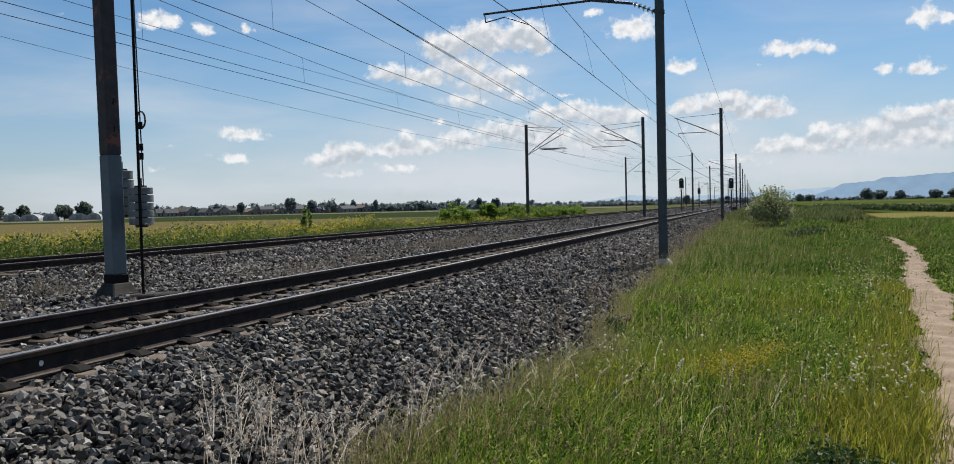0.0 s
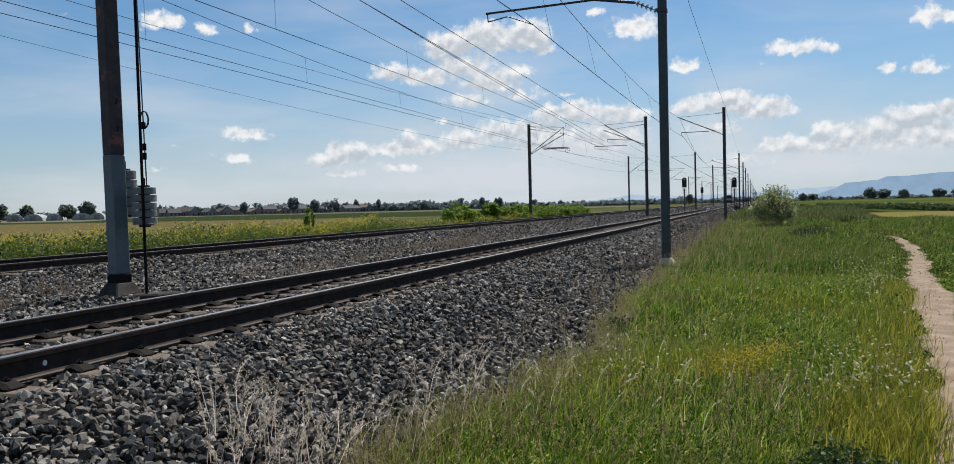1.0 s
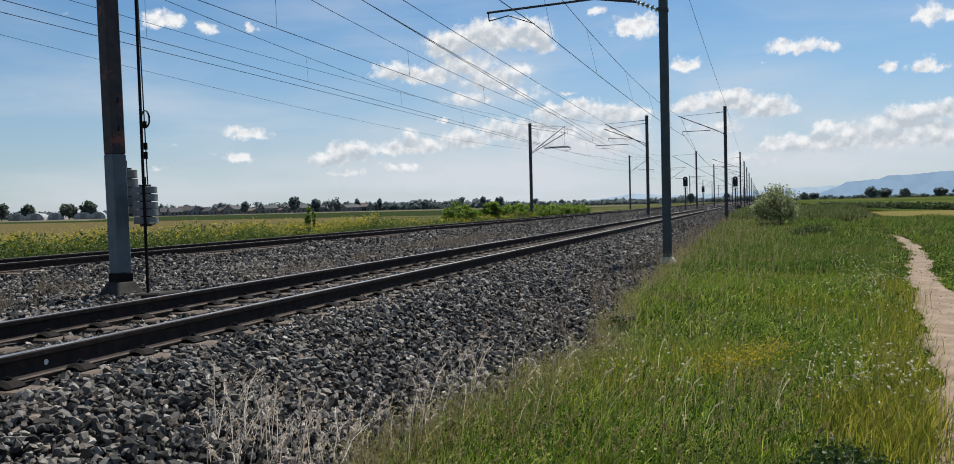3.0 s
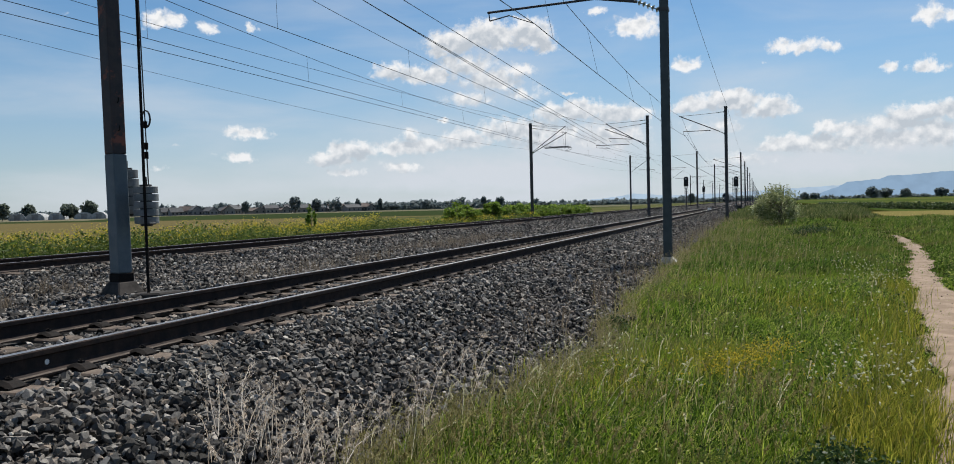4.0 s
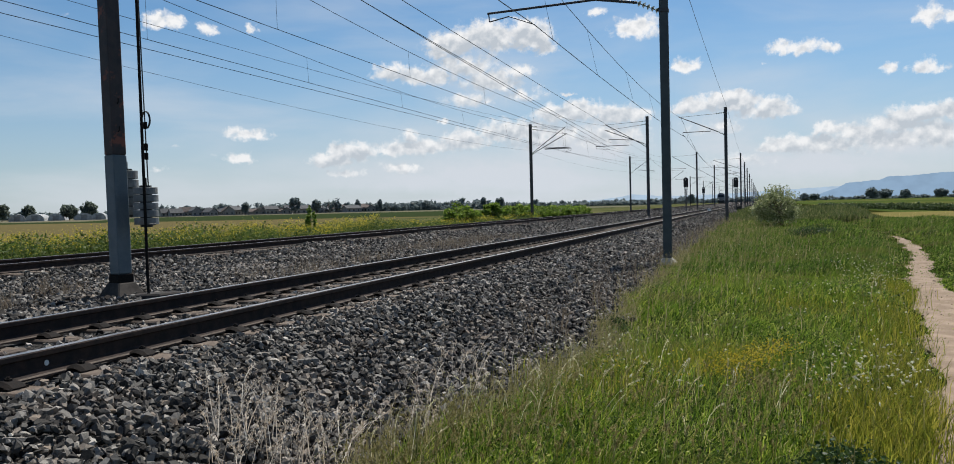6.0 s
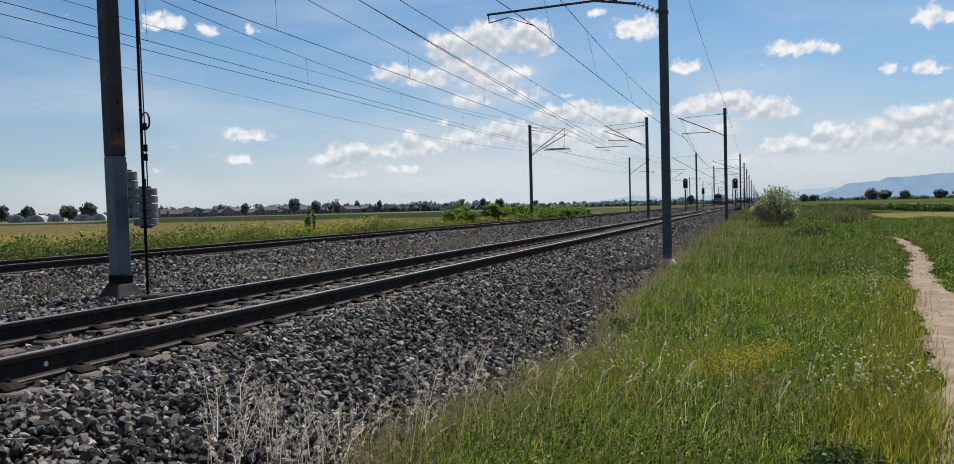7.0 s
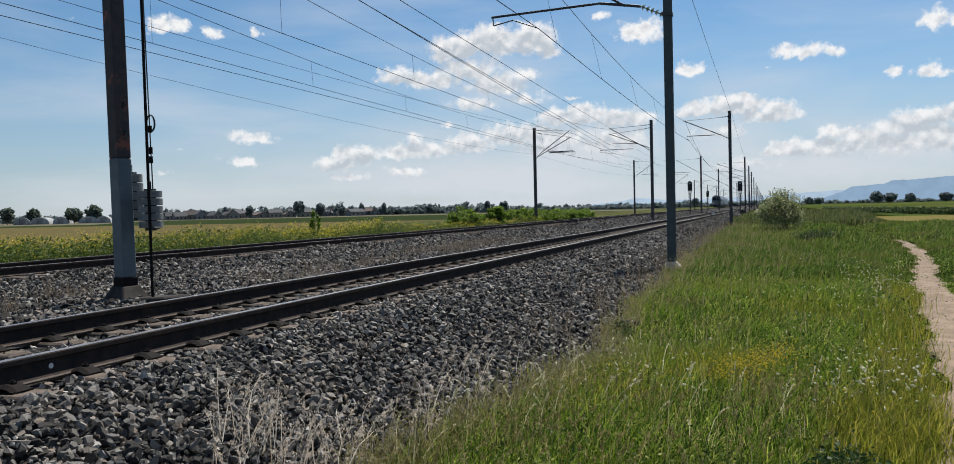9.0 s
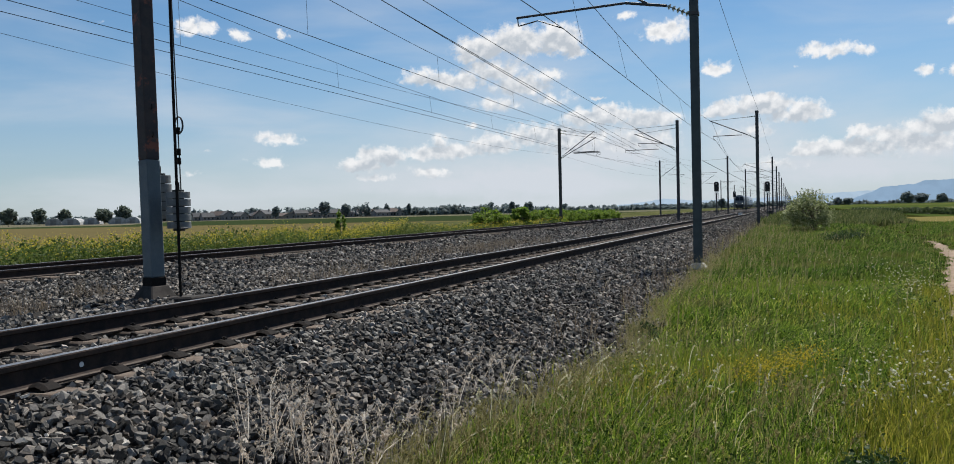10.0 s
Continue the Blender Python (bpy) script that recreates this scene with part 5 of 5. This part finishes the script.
def plant(name, label, category, x, y, z, height, width, mat, seed, leaf, trunk=0.25, clumps=40, per=60, group="", stems=1):
    rng = np.random.default_rng(seed)
    t = thing(name, label, category, group, pose(x, y, z))
    bm = bmesh.new()
    for s in range(stems):
        a = rng.uniform(0, math.tau)
        lean = 0.0 if stems == 1 else 0.22 * width
        top = Vector((lean * math.cos(a), lean * math.sin(a), height * (0.72 if stems == 1 else 0.7)))
        rod(bm, (0.02 * s, 0, -0.1), top, 0.035 * height * (0.6 if stems == 1 else 0.25), 7, 0.008 * height * 0.4)
        for k in range(5):
            q = top * (0.45 + 0.1 * k)
            b = rng.uniform(0, math.tau)
            rod(bm, q, q + Vector((math.cos(b) * width * 0.32, math.sin(b) * width * 0.32, height * 0.16)), 0.008 * height, 5, 0.002 * height)
    part("trunk" if stems == 1 else "stems", bm, M["bark"], t)
    low = height * trunk
    v, f = foliage(rng, (0, 0, (height + low) / 2), (width / 2 * 0.88, width / 2 * 0.88, (height - low) / 2 * 0.9), clumps, per, leaf)
    if stems > 6:
        # young shoots that stand out of the crown
        shoots = []
        for k in range(46):
            a, e = rng.uniform(0, math.tau), rng.uniform(0.25, 1.45)
            way = np.array([math.cos(a) * math.cos(e), math.sin(a) * math.cos(e), math.sin(e)])
            root = np.array([0, 0, height * 0.45]) + way * np.array([width / 2, width / 2, height / 2]) * 0.72
            q = rng.uniform(0, 1, 34)[:, None]
            rise = (way * 0.6 + np.array([0, 0, 0.6])) * rng.uniform(0.3, 0.62)
            shoots.append(leaf_quads(root + rise * q + rng.normal(0, 0.035, (34, 3)), leaf * rng.uniform(0.5, 1.1, 34), rng, 0.6))
        v, f = merge([(v, f)] + shoots)
    v[:, 2] = np.maximum(v[:, 2], 0.02)
    mesh_np("crown", v, f, mat, t)
    return t


def bearing(angle, dist):
    """Place at an angle to the right of the track's direction, in degrees."""
    a = radians(angle)
    return dist * math.sin(a), dist * math.cos(a)


def build_plants():
    big = plant("bush", "rounded grey-green bush growing beside the railway", "bush", 0.87, 48.6, -0.7, 2.2, 2.9, M["leaf"], 21, 0.058, 0.0, 85, 70, stems=9)
    SWAYING.append((big, 0.9, 3))
    for x, y, h, w, s in ((-19.4, 54.2, 1.9, 2.7, 1), (-19.4, 61.2, 2.0, 1.9, 2), (-19.6, 57.8, 1.3, 1.6, 3)):
        plant("bush", "bright green leafy shrub beyond the far track", "bush", x, y, -0.7, h, w, M["leaf_bright"], 30 + s, 0.10, 0.0, 45, 70, "green shrubs beyond the far track", stems=5)
    for i in range(9):
        plant("bush", "low green shrub in a row beyond the far track", "bush", -20.0 - 0.05 * i, 70 + i * 3.7, -0.7, 1.75 - 0.04 * i, 3.2, M["leaf_bright"], 50 + i, 0.12, 0.0, 40, 50, "row of shrubs beyond the far track", stems=5)
    plant("sapling", "small dark sapling standing in the yellow crop", "tree", -19.5, 34.2, -0.7, 1.75, 0.6, M["leaf_bright"], 77, 0.07, 0.3, 20, 30)
    # far single trees: bearing in degrees, distance, height, width
    west = [
            (-47.9, 420, 8.4, 7.0), (-46.5, 430, 7.6, 6.0), (-44.3, 430, 8.0, 8.5), (-43.2, 430, 9.0, 8.5), (-33.9, 600, 9.5, 6.5), (-30.7, 600, 12.5, 9.0),
            (-29.3, 620, 10.5, 8.0), (-27.9, 620, 9, 6), (-26.6, 640, 10, 5), (-25.1, 640, 10, 4), (-18.1, 640, 9.5, 5), (-17.0, 620, 9.0, 7.5),
            (-22.0, 640, 8, 9), (-49.5, 430, 8.5, 8.0), (-4.35, 600, 7.0, 6.0)]
    east = [
            (6.5, 560, 8.0, 9.0), (7.2, 570, 7.4, 9.0), (8.3, 580, 6.6, 7.0), (10.2, 590, 6.6, 9.0), (11.2, 590, 7.8, 9.0), (12.0, 590, 8.0, 9.0),
            (12.9, 600, 7.0, 9.0), (3.2, 700, 6.0, 9.0), (2.6, 720, 6.5, 8.0), (14.0, 560, 8.0, 9.0), (16.0, 570, 8.0, 9.0)]
    for i, (b, d, h, w) in enumerate(west + east):
        x, y = bearing(b, d)
        plant("tree", "dark green broad-leaved tree on the far edge of the fields", "tree", x, y, -0.8, h * 0.92, w * 0.9, M["leaf_mid_haze"] if d < 500 else M["leaf_hazed"], 100 + i, 0.75, 0.16, 60, 34, "far trees")
    # far belt of woods
    rng = np.random.default_rng(9)
    for name, b0, b1, d, n, h0, h1 in (("far_woods", -32.0, -17.5, 690, 130, 3.6, 7.6), ("far_woods", -17.5, 1.5, 800, 180, 2.0, 5.4), ("far_woods", 1.5, 30.0, 950, 160, 1.4, 3.4), ("far_woods", -52.0, -32.0, 720, 110, 2.5, 5.5), ("far_woods", -42.0, -28.0, 660, 90, 3.5, 8.0)):
        pieces = []
        for i in range(n):
            x, y = bearing(b0 + (b1 - b0) * (i + rng.uniform(0, 1)) / n, d + rng.uniform(-25, 40))
            h = rng.uniform(h0, h1) * (1.25 if rng.uniform() < 0.15 else 1)
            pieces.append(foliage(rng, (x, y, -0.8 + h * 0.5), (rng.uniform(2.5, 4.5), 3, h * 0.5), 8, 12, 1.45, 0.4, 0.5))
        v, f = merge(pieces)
        tagged(mesh_np(name, v, f, M["leaf_hazed"]), "dark belt of trees along the horizon", "woods", kind="stuff")
    # yellow-flowering crop beyond the far track
    n = 9000
    y = 12 + 60 * rng.uniform(size=n) ** 1.15
    x = -18.2 - 4.6 * rng.uniform(size=n) ** 1.3
    h = (0.72 + 0.5 * lumps(x * 0.6, y * 0.5, 1.0)) * rng.uniform(0.7, 1.15, n) * np.where(y < 27, 1.06, 1.0) * np.where(y > 42, 0.8, 1.0)
    b = np.stack([x, y, np.full(n, -0.72)], -1)
    tip = b + np.stack([rng.normal(0, 0.1, n), rng.normal(0, 0.1, n), h], -1)
    st = sticks(b, tip, np.full(n, 0.012), rng)
    m = 9
    t = rng.uniform(0.1, 0.97, (n, m))
    p = b[:, None] + (tip - b)[:, None] * t[..., None] + rng.normal(0, 0.09, (n, m, 3)) * np.array([1, 1, 0.4])
    lv = leaf_quads(p.reshape(-1, 3), rng.uniform(0.03, 0.075, n * m), rng, 0.3)
    v, f = merge([st, lv])
    tagged(mesh_np("crop_plants", v, f, M["crop"]), "tall leafy crop plants beyond the far track", "crop", kind="stuff")
    k = ((lumps(x * 0.45, y * 0.3, 4.0) > 0.5) & (rng.uniform(size=n) < 0.75)) | (rng.uniform(size=n) < 0.16)
    m = 7
    p = tip[k][:, None] + rng.normal(0, 0.055, (k.sum(), m, 3)) - np.array([0, 0, 0.03])
    v, f = leaf_quads(p.reshape(-1, 3), rng.uniform(0.018, 0.034, k.sum() * m), rng, 0.3, 1.2)
    tagged(mesh_np("crop_flowers", v, f, M["yellow"]), "yellow flowers on the crop", "flowers", kind="stuff")
    # low flowering hedge across the fields beside the path
    pieces, white = [], []
    for i in range(120):
        q = i / 119
        x, y = 9.5 + 16.5 * q, 152 - 90 * q + 2 * math.sin(q * 9)
        pieces.append(foliage(rng, (x, y, -0.35), (0.7, 0.7, 0.42), 9, 22, 0.13, 0.4, 0.5))
        white.append(foliage(rng, (x, y, 0.0), (0.7, 0.7, 0.16), 4, 1, 0.04, 0.4, 0.5))
    v, f = merge(pieces)
    tagged(mesh_np("hedge", v, f, M["hedge"]), "low dark hedge between two fields", "hedge", kind="stuff")
    v, f = merge(white)
    tagged(mesh_np("hedge_blossom", v, f, M["clover"]), "whitish blossom on the low hedge", "flowers", kind="stuff")


build_plants()


# ================= far houses, sheds, hills =================
def wall_material(name, a, b):
    return worn(name, a, b, 0.8, 0.9, 0, 0.02)


M["plaster"] = wall_material("plaster_cream", (0.24, 0.23, 0.215), (0.31, 0.295, 0.27))
M["plaster_grey"] = wall_material("plaster_grey", (0.20, 0.205, 0.21), (0.26, 0.265, 0.27))
M["roof_red"] = wall_material("roof_tiles_brown", (0.085, 0.07, 0.066), (0.115, 0.09, 0.082))
M["roof_grey"] = wall_material("roof_slate", (0.075, 0.078, 0.085), (0.10, 0.105, 0.11))
M["glass_dark"] = worn("window_glass", (0.03, 0.035, 0.04), (0.05, 0.055, 0.06), 3, 0.15)
M["film"] = wall_material("greenhouse_film", (0.30, 0.315, 0.32), (0.40, 0.415, 0.42))


def house(b, d, w, l, h, roof, wall_m, roof_m, turn, label):
    x, y = bearing(b, d)
    t = thing("house", label, "house", "village houses", pose(x, y, -0.9, 0, 0, turn))
    bm = bmesh.new()
    box(bm, -w / 2, w / 2, -l / 2, l / 2, 0, h)
    for s in (-1, 1):
        vs = [bm.verts.new(c) for c in ((-w / 2, s * l / 2, h), (w / 2, s * l / 2, h), (0, s * l / 2, h + roof))]
        bm.faces.new(vs if s < 0 else vs[::-1])
    part("wall", bm, wall_m, t)
    bm = bmesh.new()
    for s in (-1, 1):
        a = [(s * (w / 2 + 0.5), -l / 2 - 0.4, h - 0.35), (s * (w / 2 + 0.5), l / 2 + 0.4, h - 0.35), (0, l / 2 + 0.4, h + roof + 0.1), (0, -l / 2 - 0.4, h + roof + 0.1)]
        lo = [bm.verts.new(p) for p in a]
        hi = [bm.verts.new((p[0], p[1], p[2] + 0.25)) for p in a]
        bm.faces.new(lo)
        bm.faces.new(hi[::-1])
        for i in range(4):
            bm.faces.new((lo[i], lo[(i + 1) % 4], hi[(i + 1) % 4], hi[i]))
    bmesh.ops.recalc_face_normals(bm, faces=bm.faces[:])
    r = part("roof", bm, roof_m, t)
    bm = bmesh.new()
    box(bm, w * 0.12, w * 0.12 + 0.7, l * 0.2, l * 0.2 + 0.7, h + roof * 0.4, h + roof + 0.9)
    part("chimney", bm, wall_m, r)
    for side in (-1, 1):
        for i in range(3):
            for k in range(int(h // 2.6)):
                bm = bmesh.new()
                yy = -l * 0.32 + i * l * 0.32
                box(bm, side * w / 2 - 0.05, side * w / 2 + 0.05, yy - 0.55, yy + 0.55, 0.9 + 2.7 * k, 2.2 + 2.7 * k)
                part("window", bm, M["glass_dark"], t)
    for i in (-1, 1):
        bm = bmesh.new()
        box(bm, i * w * 0.25 - 0.5, i * w * 0.25 + 0.5, -l / 2 - 0.05, -l / 2 + 0.05, 0.9, 2.2)
        part("window", bm, M["glass_dark"], t)


def build_village():
    rng = random.Random(4)
    for i in range(26):
        b = -38.6 + i * 0.52 + rng.uniform(-0.2, 0.2)
        warm = rng.random() < 0.5
        house(b, 640 + rng.uniform(-35, 30), rng.uniform(6, 8.5), rng.uniform(8, 13), rng.uniform(2.4, 3.8), rng.uniform(1.7, 2.8), M["plaster"] if warm else M["plaster_grey"],
              M["roof_red"] if rng.random() < 0.3 else M["roof_grey"], rng.uniform(0, 180), "far village house with cream walls and tiled roof" if warm else "far village house with grey walls and pitched roof")
    for b, d, w in ((-46.9, 440, 7), (-46.0, 440, 8), (-44.9, 440, 6.5), (-43.4, 440, 8.5), (-42.6, 440, 6.5)):
        x, y = bearing(b, d)
        t = thing("greenhouse_tunnel", "pale plastic greenhouse tunnel at the edge of a field", "greenhouse", "greenhouse tunnels", pose(x, y, -0.8, 0, 0, 40))
        bm = bmesh.new()
        n, h = 10, 3.3
        rings = []
        for yy in (-14, 14):
            rings.append([bm.verts.new((-w / 2 * math.cos(a), yy, h * math.sin(a) ** 0.8)) for a in [math.pi * i / n for i in range(n + 1)]])
        for i in range(n):
            bm.faces.new((rings[0][i], rings[0][i + 1], rings[1][i + 1], rings[1][i]))
        bm.faces.new(rings[0])
        bm.faces.new(rings[1][::-1])
        part("cover", bm, M["film"], t)
        bm = bmesh.new()
        box(bm, -1.2, 1.2, -14.1, -13.95, 0, 2.4)
        part("door", bm, M["plaster_grey"], t)


build_village()


def hill_haze_glow(name, col):
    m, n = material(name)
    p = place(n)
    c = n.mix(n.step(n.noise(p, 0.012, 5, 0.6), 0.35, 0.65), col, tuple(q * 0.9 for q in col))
    # flat emission puts the far haze into the hill colour
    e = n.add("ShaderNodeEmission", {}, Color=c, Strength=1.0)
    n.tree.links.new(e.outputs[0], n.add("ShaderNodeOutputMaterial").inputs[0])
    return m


def build_hills():
    """Far ridges, so distant that they are plain backdrop; haze is painted as glowing colour."""
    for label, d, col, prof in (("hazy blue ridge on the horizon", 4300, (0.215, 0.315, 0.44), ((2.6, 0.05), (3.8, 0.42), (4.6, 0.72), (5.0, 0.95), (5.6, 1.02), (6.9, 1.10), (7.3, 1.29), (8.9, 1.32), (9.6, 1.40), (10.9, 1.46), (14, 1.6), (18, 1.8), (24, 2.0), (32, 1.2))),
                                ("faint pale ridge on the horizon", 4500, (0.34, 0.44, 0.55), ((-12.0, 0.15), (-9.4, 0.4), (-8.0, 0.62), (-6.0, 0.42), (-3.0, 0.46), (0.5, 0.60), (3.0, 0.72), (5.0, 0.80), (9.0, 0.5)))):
        bs = np.arange(prof[0][0], prof[-1][0], 0.08)
        hs = np.interp(bs, [p[0] for p in prof], [p[1] for p in prof]) + 0.012 * np.sin(bs * 5.1) + 0.010 * np.sin(bs * 13.7)
        a = np.radians(bs)
        Z = np.stack([np.full(len(bs), -20.0), d * np.tan(np.radians(hs)), np.full(len(bs), -20.0)])
        D = np.stack([np.full(len(bs), d), np.full(len(bs), d + 120.0), np.full(len(bs), d + 260.0)])
        ob = grid_mesh("backdrop_hills", D * np.sin(a)[None], D * np.cos(a)[None], Z, hill_haze_glow("haze", col))
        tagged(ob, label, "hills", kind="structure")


build_hills()


# ================= the train =================
M["train_body"] = worn("train_paint_silver", (0.36, 0.39, 0.43), (0.42, 0.45, 0.49), 0.8, 0.4, 0.2)
M["train_dark"] = worn("train_underframe", (0.03, 0.03, 0.032), (0.05, 0.048, 0.045), 2, 0.7)
M["train_front"] = worn("train_front_blue_grey", (0.16, 0.175, 0.19), (0.21, 0.225, 0.24), 1, 0.4)
M["train_glass"] = worn("train_window_glass", (0.02, 0.022, 0.026), (0.03, 0.032, 0.036), 2, 0.12)


def lamp_material():
    m, n = material("headlamp_glow")
    e = n.add("ShaderNodeEmission", {}, Color=(1.0, 0.95, 0.85, 1), Strength=0.6)
    n.tree.links.new(e.outputs[0], n.add("ShaderNodeOutputMaterial").inputs[0])
    return m


M["lamp"] = lamp_material()
CAR = 26.0


def bogie(parent, y):
    bm = bmesh.new()
    box(bm, -1.15, -1.0, -1.7, 1.7, -0.05 + 0.5, 0.85)
    box(bm, 1.0, 1.15, -1.7, 1.7, 0.45, 0.85)
    box(bm, -1.0, 1.0, -0.3, 0.3, 0.5, 0.8)
    b = part("bogie", bm, M["train_dark"], parent)
    b.matrix_basis = pose(0, y, 0)
    for q in (-1.25, 1.25):
        for s in (-1, 1):
            bm = bmesh.new()
            rod(bm, (s * 0.68, q, 0.46), (s * 0.82, q, 0.46), 0.455, 20)
            part("wheel", bm, M["train_dark"], b)


def vehicle(front, label):
    """A rail vehicle; its nose points to -y, its middle over the origin, z 0 on the rails."""
    name = "locomotive" if front else "railway_carriage"
    t = thing(name, label, "train", "vehicles of the train")
    L = CAR - 0.7
    bm = bmesh.new()
    sec = [(-1.38, 0.95), (-1.44, 1.3), (-1.44, 2.75), (-1.25, 3.45), (-0.75, 3.85), (0, 3.98), (0.75, 3.85), (1.25, 3.45), (1.44, 2.75), (1.44, 1.3), (1.38, 0.95)]
    ys = [-L / 2, -L / 2 + 0.35, -L / 2 + 1.4, L / 2 - 0.2, L / 2] if front else [-L / 2, L / 2]
    rings = []
    for k, y in enumerate(ys):
        ring = []
        for x, z in sec:
            yy, xx = y, x
            if front and k < 2:
                yy += 0.62 * max(0.0, (z - 1.9) / 2.0)
                xx *= (0.90, 0.97)[k]
            ring.append(bm.verts.new((xx, yy, z)))
        rings.append(ring)
    for a, b in zip(rings[:-1], rings[1:]):
        for i in range(len(sec)):
            j = (i + 1) % len(sec)
            bm.faces.new((a[i], a[j], b[j], b[i]))
    bm.faces.new(rings[0][::-1])
    bm.faces.new(rings[-1])
    bmesh.ops.recalc_face_normals(bm, faces=bm.faces[:])
    part("body", bm, M["train_front"] if front else M["train_body"], t, "blue-grey body shell" if front else "silver-grey body shell")
    bm = bmesh.new()
    box(bm, -1.2, 1.2, -L / 2 + 4.5, L / 2 - 4.5, 0.45, 1.0)
    part("underframe", bm, M["train_dark"], t)
    for s in (-1, 1):
        for i in range(3 if front else 9):
            yy = -L / 2 + 3 + i * ((L - 6) / (2 if front else 8))
            bm = bmesh.new()
            box(bm, s * 1.42, s * 1.455, yy - 0.75, yy + 0.75, 1.95, 2.75)
            part("window", bm, M["train_glass"], t)
    bogie(t, -L / 2 + 4)
    bogie(t, L / 2 - 4)
    if front:
        bm = bmesh.new()
        for s in (-1, 1):
            vs = [(0.06 * s, -L / 2 + 0.07, 2.35), (1.12 * s, -L / 2 + 0.10, 2.35), (0.98 * s, -L / 2 + 0.42, 3.35), (0.06 * s, -L / 2 + 0.38, 3.35)]
            lo = [bm.verts.new((x, y - 0.05, z)) for x, y, z in vs]
            bm.faces.new(lo if s > 0 else lo[::-1])
            hi = [bm.verts.new((x, y + 0.3, z)) for x, y, z in vs]
            for i in range(4):
                bm.faces.new((lo[i], lo[(i + 1) % 4], hi[(i + 1) % 4], hi[i]))
        bmesh.ops.recalc_face_normals(bm, faces=bm.faces[:])
        part("windscreen", bm, M["train_glass"], t, "dark split windscreen")
        bm = bmesh.new()
        box(bm, -1.25, 1.25, -L / 2 - 0.03, -L / 2 + 0.2, 1.05, 1.85)
        bevel(bm, 0.03)
        part("front_panel", bm, M["train_front"], t, "blue-grey front panel")
        for s in (-1, 1):
            bm = bmesh.new()
            rod(bm, (s * 0.85, -L / 2 - 0.07, 1.5), (s * 0.85, -L / 2 + 0.1, 1.5), 0.13, 14)
            part("headlight", bm, M["lamp"], t, "lit headlight")
            bm = bmesh.new()
            rod(bm, (s * 0.87, -L / 2 - 0.5, 1.05), (s * 0.87, -L / 2 + 0.1, 1.05), 0.10, 10)
            rod(bm, (s * 0.87, -L / 2 - 0.55, 1.05), (s * 0.87, -L / 2 - 0.5, 1.05), 0.25, 14)
            part("buffer", bm, M["train_dark"], t)
        bm = bmesh.new()
        for v in box(bm, -1.25, 1.25, -L / 2 - 0.25, -L / 2 + 0.3, 0.22, 0.85):
            if v.co.y < -L / 2:
                v.co.x *= 0.75
        part("plough", bm, M["train_dark"], t)
        bm = bmesh.new()
        for s in (-1, 1):
            rod(bm, (s * 0.5, 5.5, 4.0), (s * 0.35, 6.9, 4.65), 0.03, 6)
            rod(bm, (s * 0.35, 6.9, 4.65), (s * 0.55, 5.4, 5.22), 0.025, 6)
        rod(bm, (-0.85, 5.4, 5.24), (0.85, 5.4, 5.24), 0.03, 6)
        part("pantograph", bm, M["train_dark"], t)
    return t


TRAIN = [vehicle(True, "blue-grey electric locomotive with dark windscreen heading the train")]
TRAIN.append(vehicle(False, "silver-grey railway carriage with a row of dark windows"))


def on_line(s):
    """Pose on the far track, s metres up the line along y; nose towards the viewer."""
    x = T2 + float(bend(s))
    slope = max(0.0, (s - BEND_Y) / BEND_R)
    return pose(x, s, 0.0, 0, 0, -math.degrees(math.atan(slope)))


FRONT = [(0.0, 462.0), (1.0, 441.0), (2.0, 420.0), (3.0, 399.0), (4.0, 378.5), (5.0, 358.0), (6.0, 337.0), (7.0, 316.5), (8.0, 296.0), (9.0, 275.0), (10.0, 254.0)]


def sway(t, k, swing):
    """Lean of a plant in the gusty wind, degrees about x and y."""
    gust = 0.6 + 0.4 * math.sin(0.9 * t + 0.2 * k)
    a = math.sin(5.1 * t + 1.7 * k) + 0.6 * math.sin(8.3 * t + 2.9 * k)
    b = math.sin(4.3 * t + 2.3 * k) + 0.5 * math.sin(7.1 * t + 0.7 * k)
    return 0.45 * swing * gust * b, 0.25 * swing + 0.55 * swing * gust * a


def motions():
    for ob, swing, k in SWAYING:
        rest = ob.matrix_basis.copy()
        rows = []
        for i in range(51):
            ax, ay = sway(i * 0.2, k, swing)
            rows.append((i * 0.2, rest @ pose(0, 0, 0, ax, ay, 0)))
        walk(ob, rows)
    for k, v in enumerate(TRAIN):
        walk(v, [(t, on_line(s + CAR * (k + 0.5))) for t, s in FRONT])


motions()
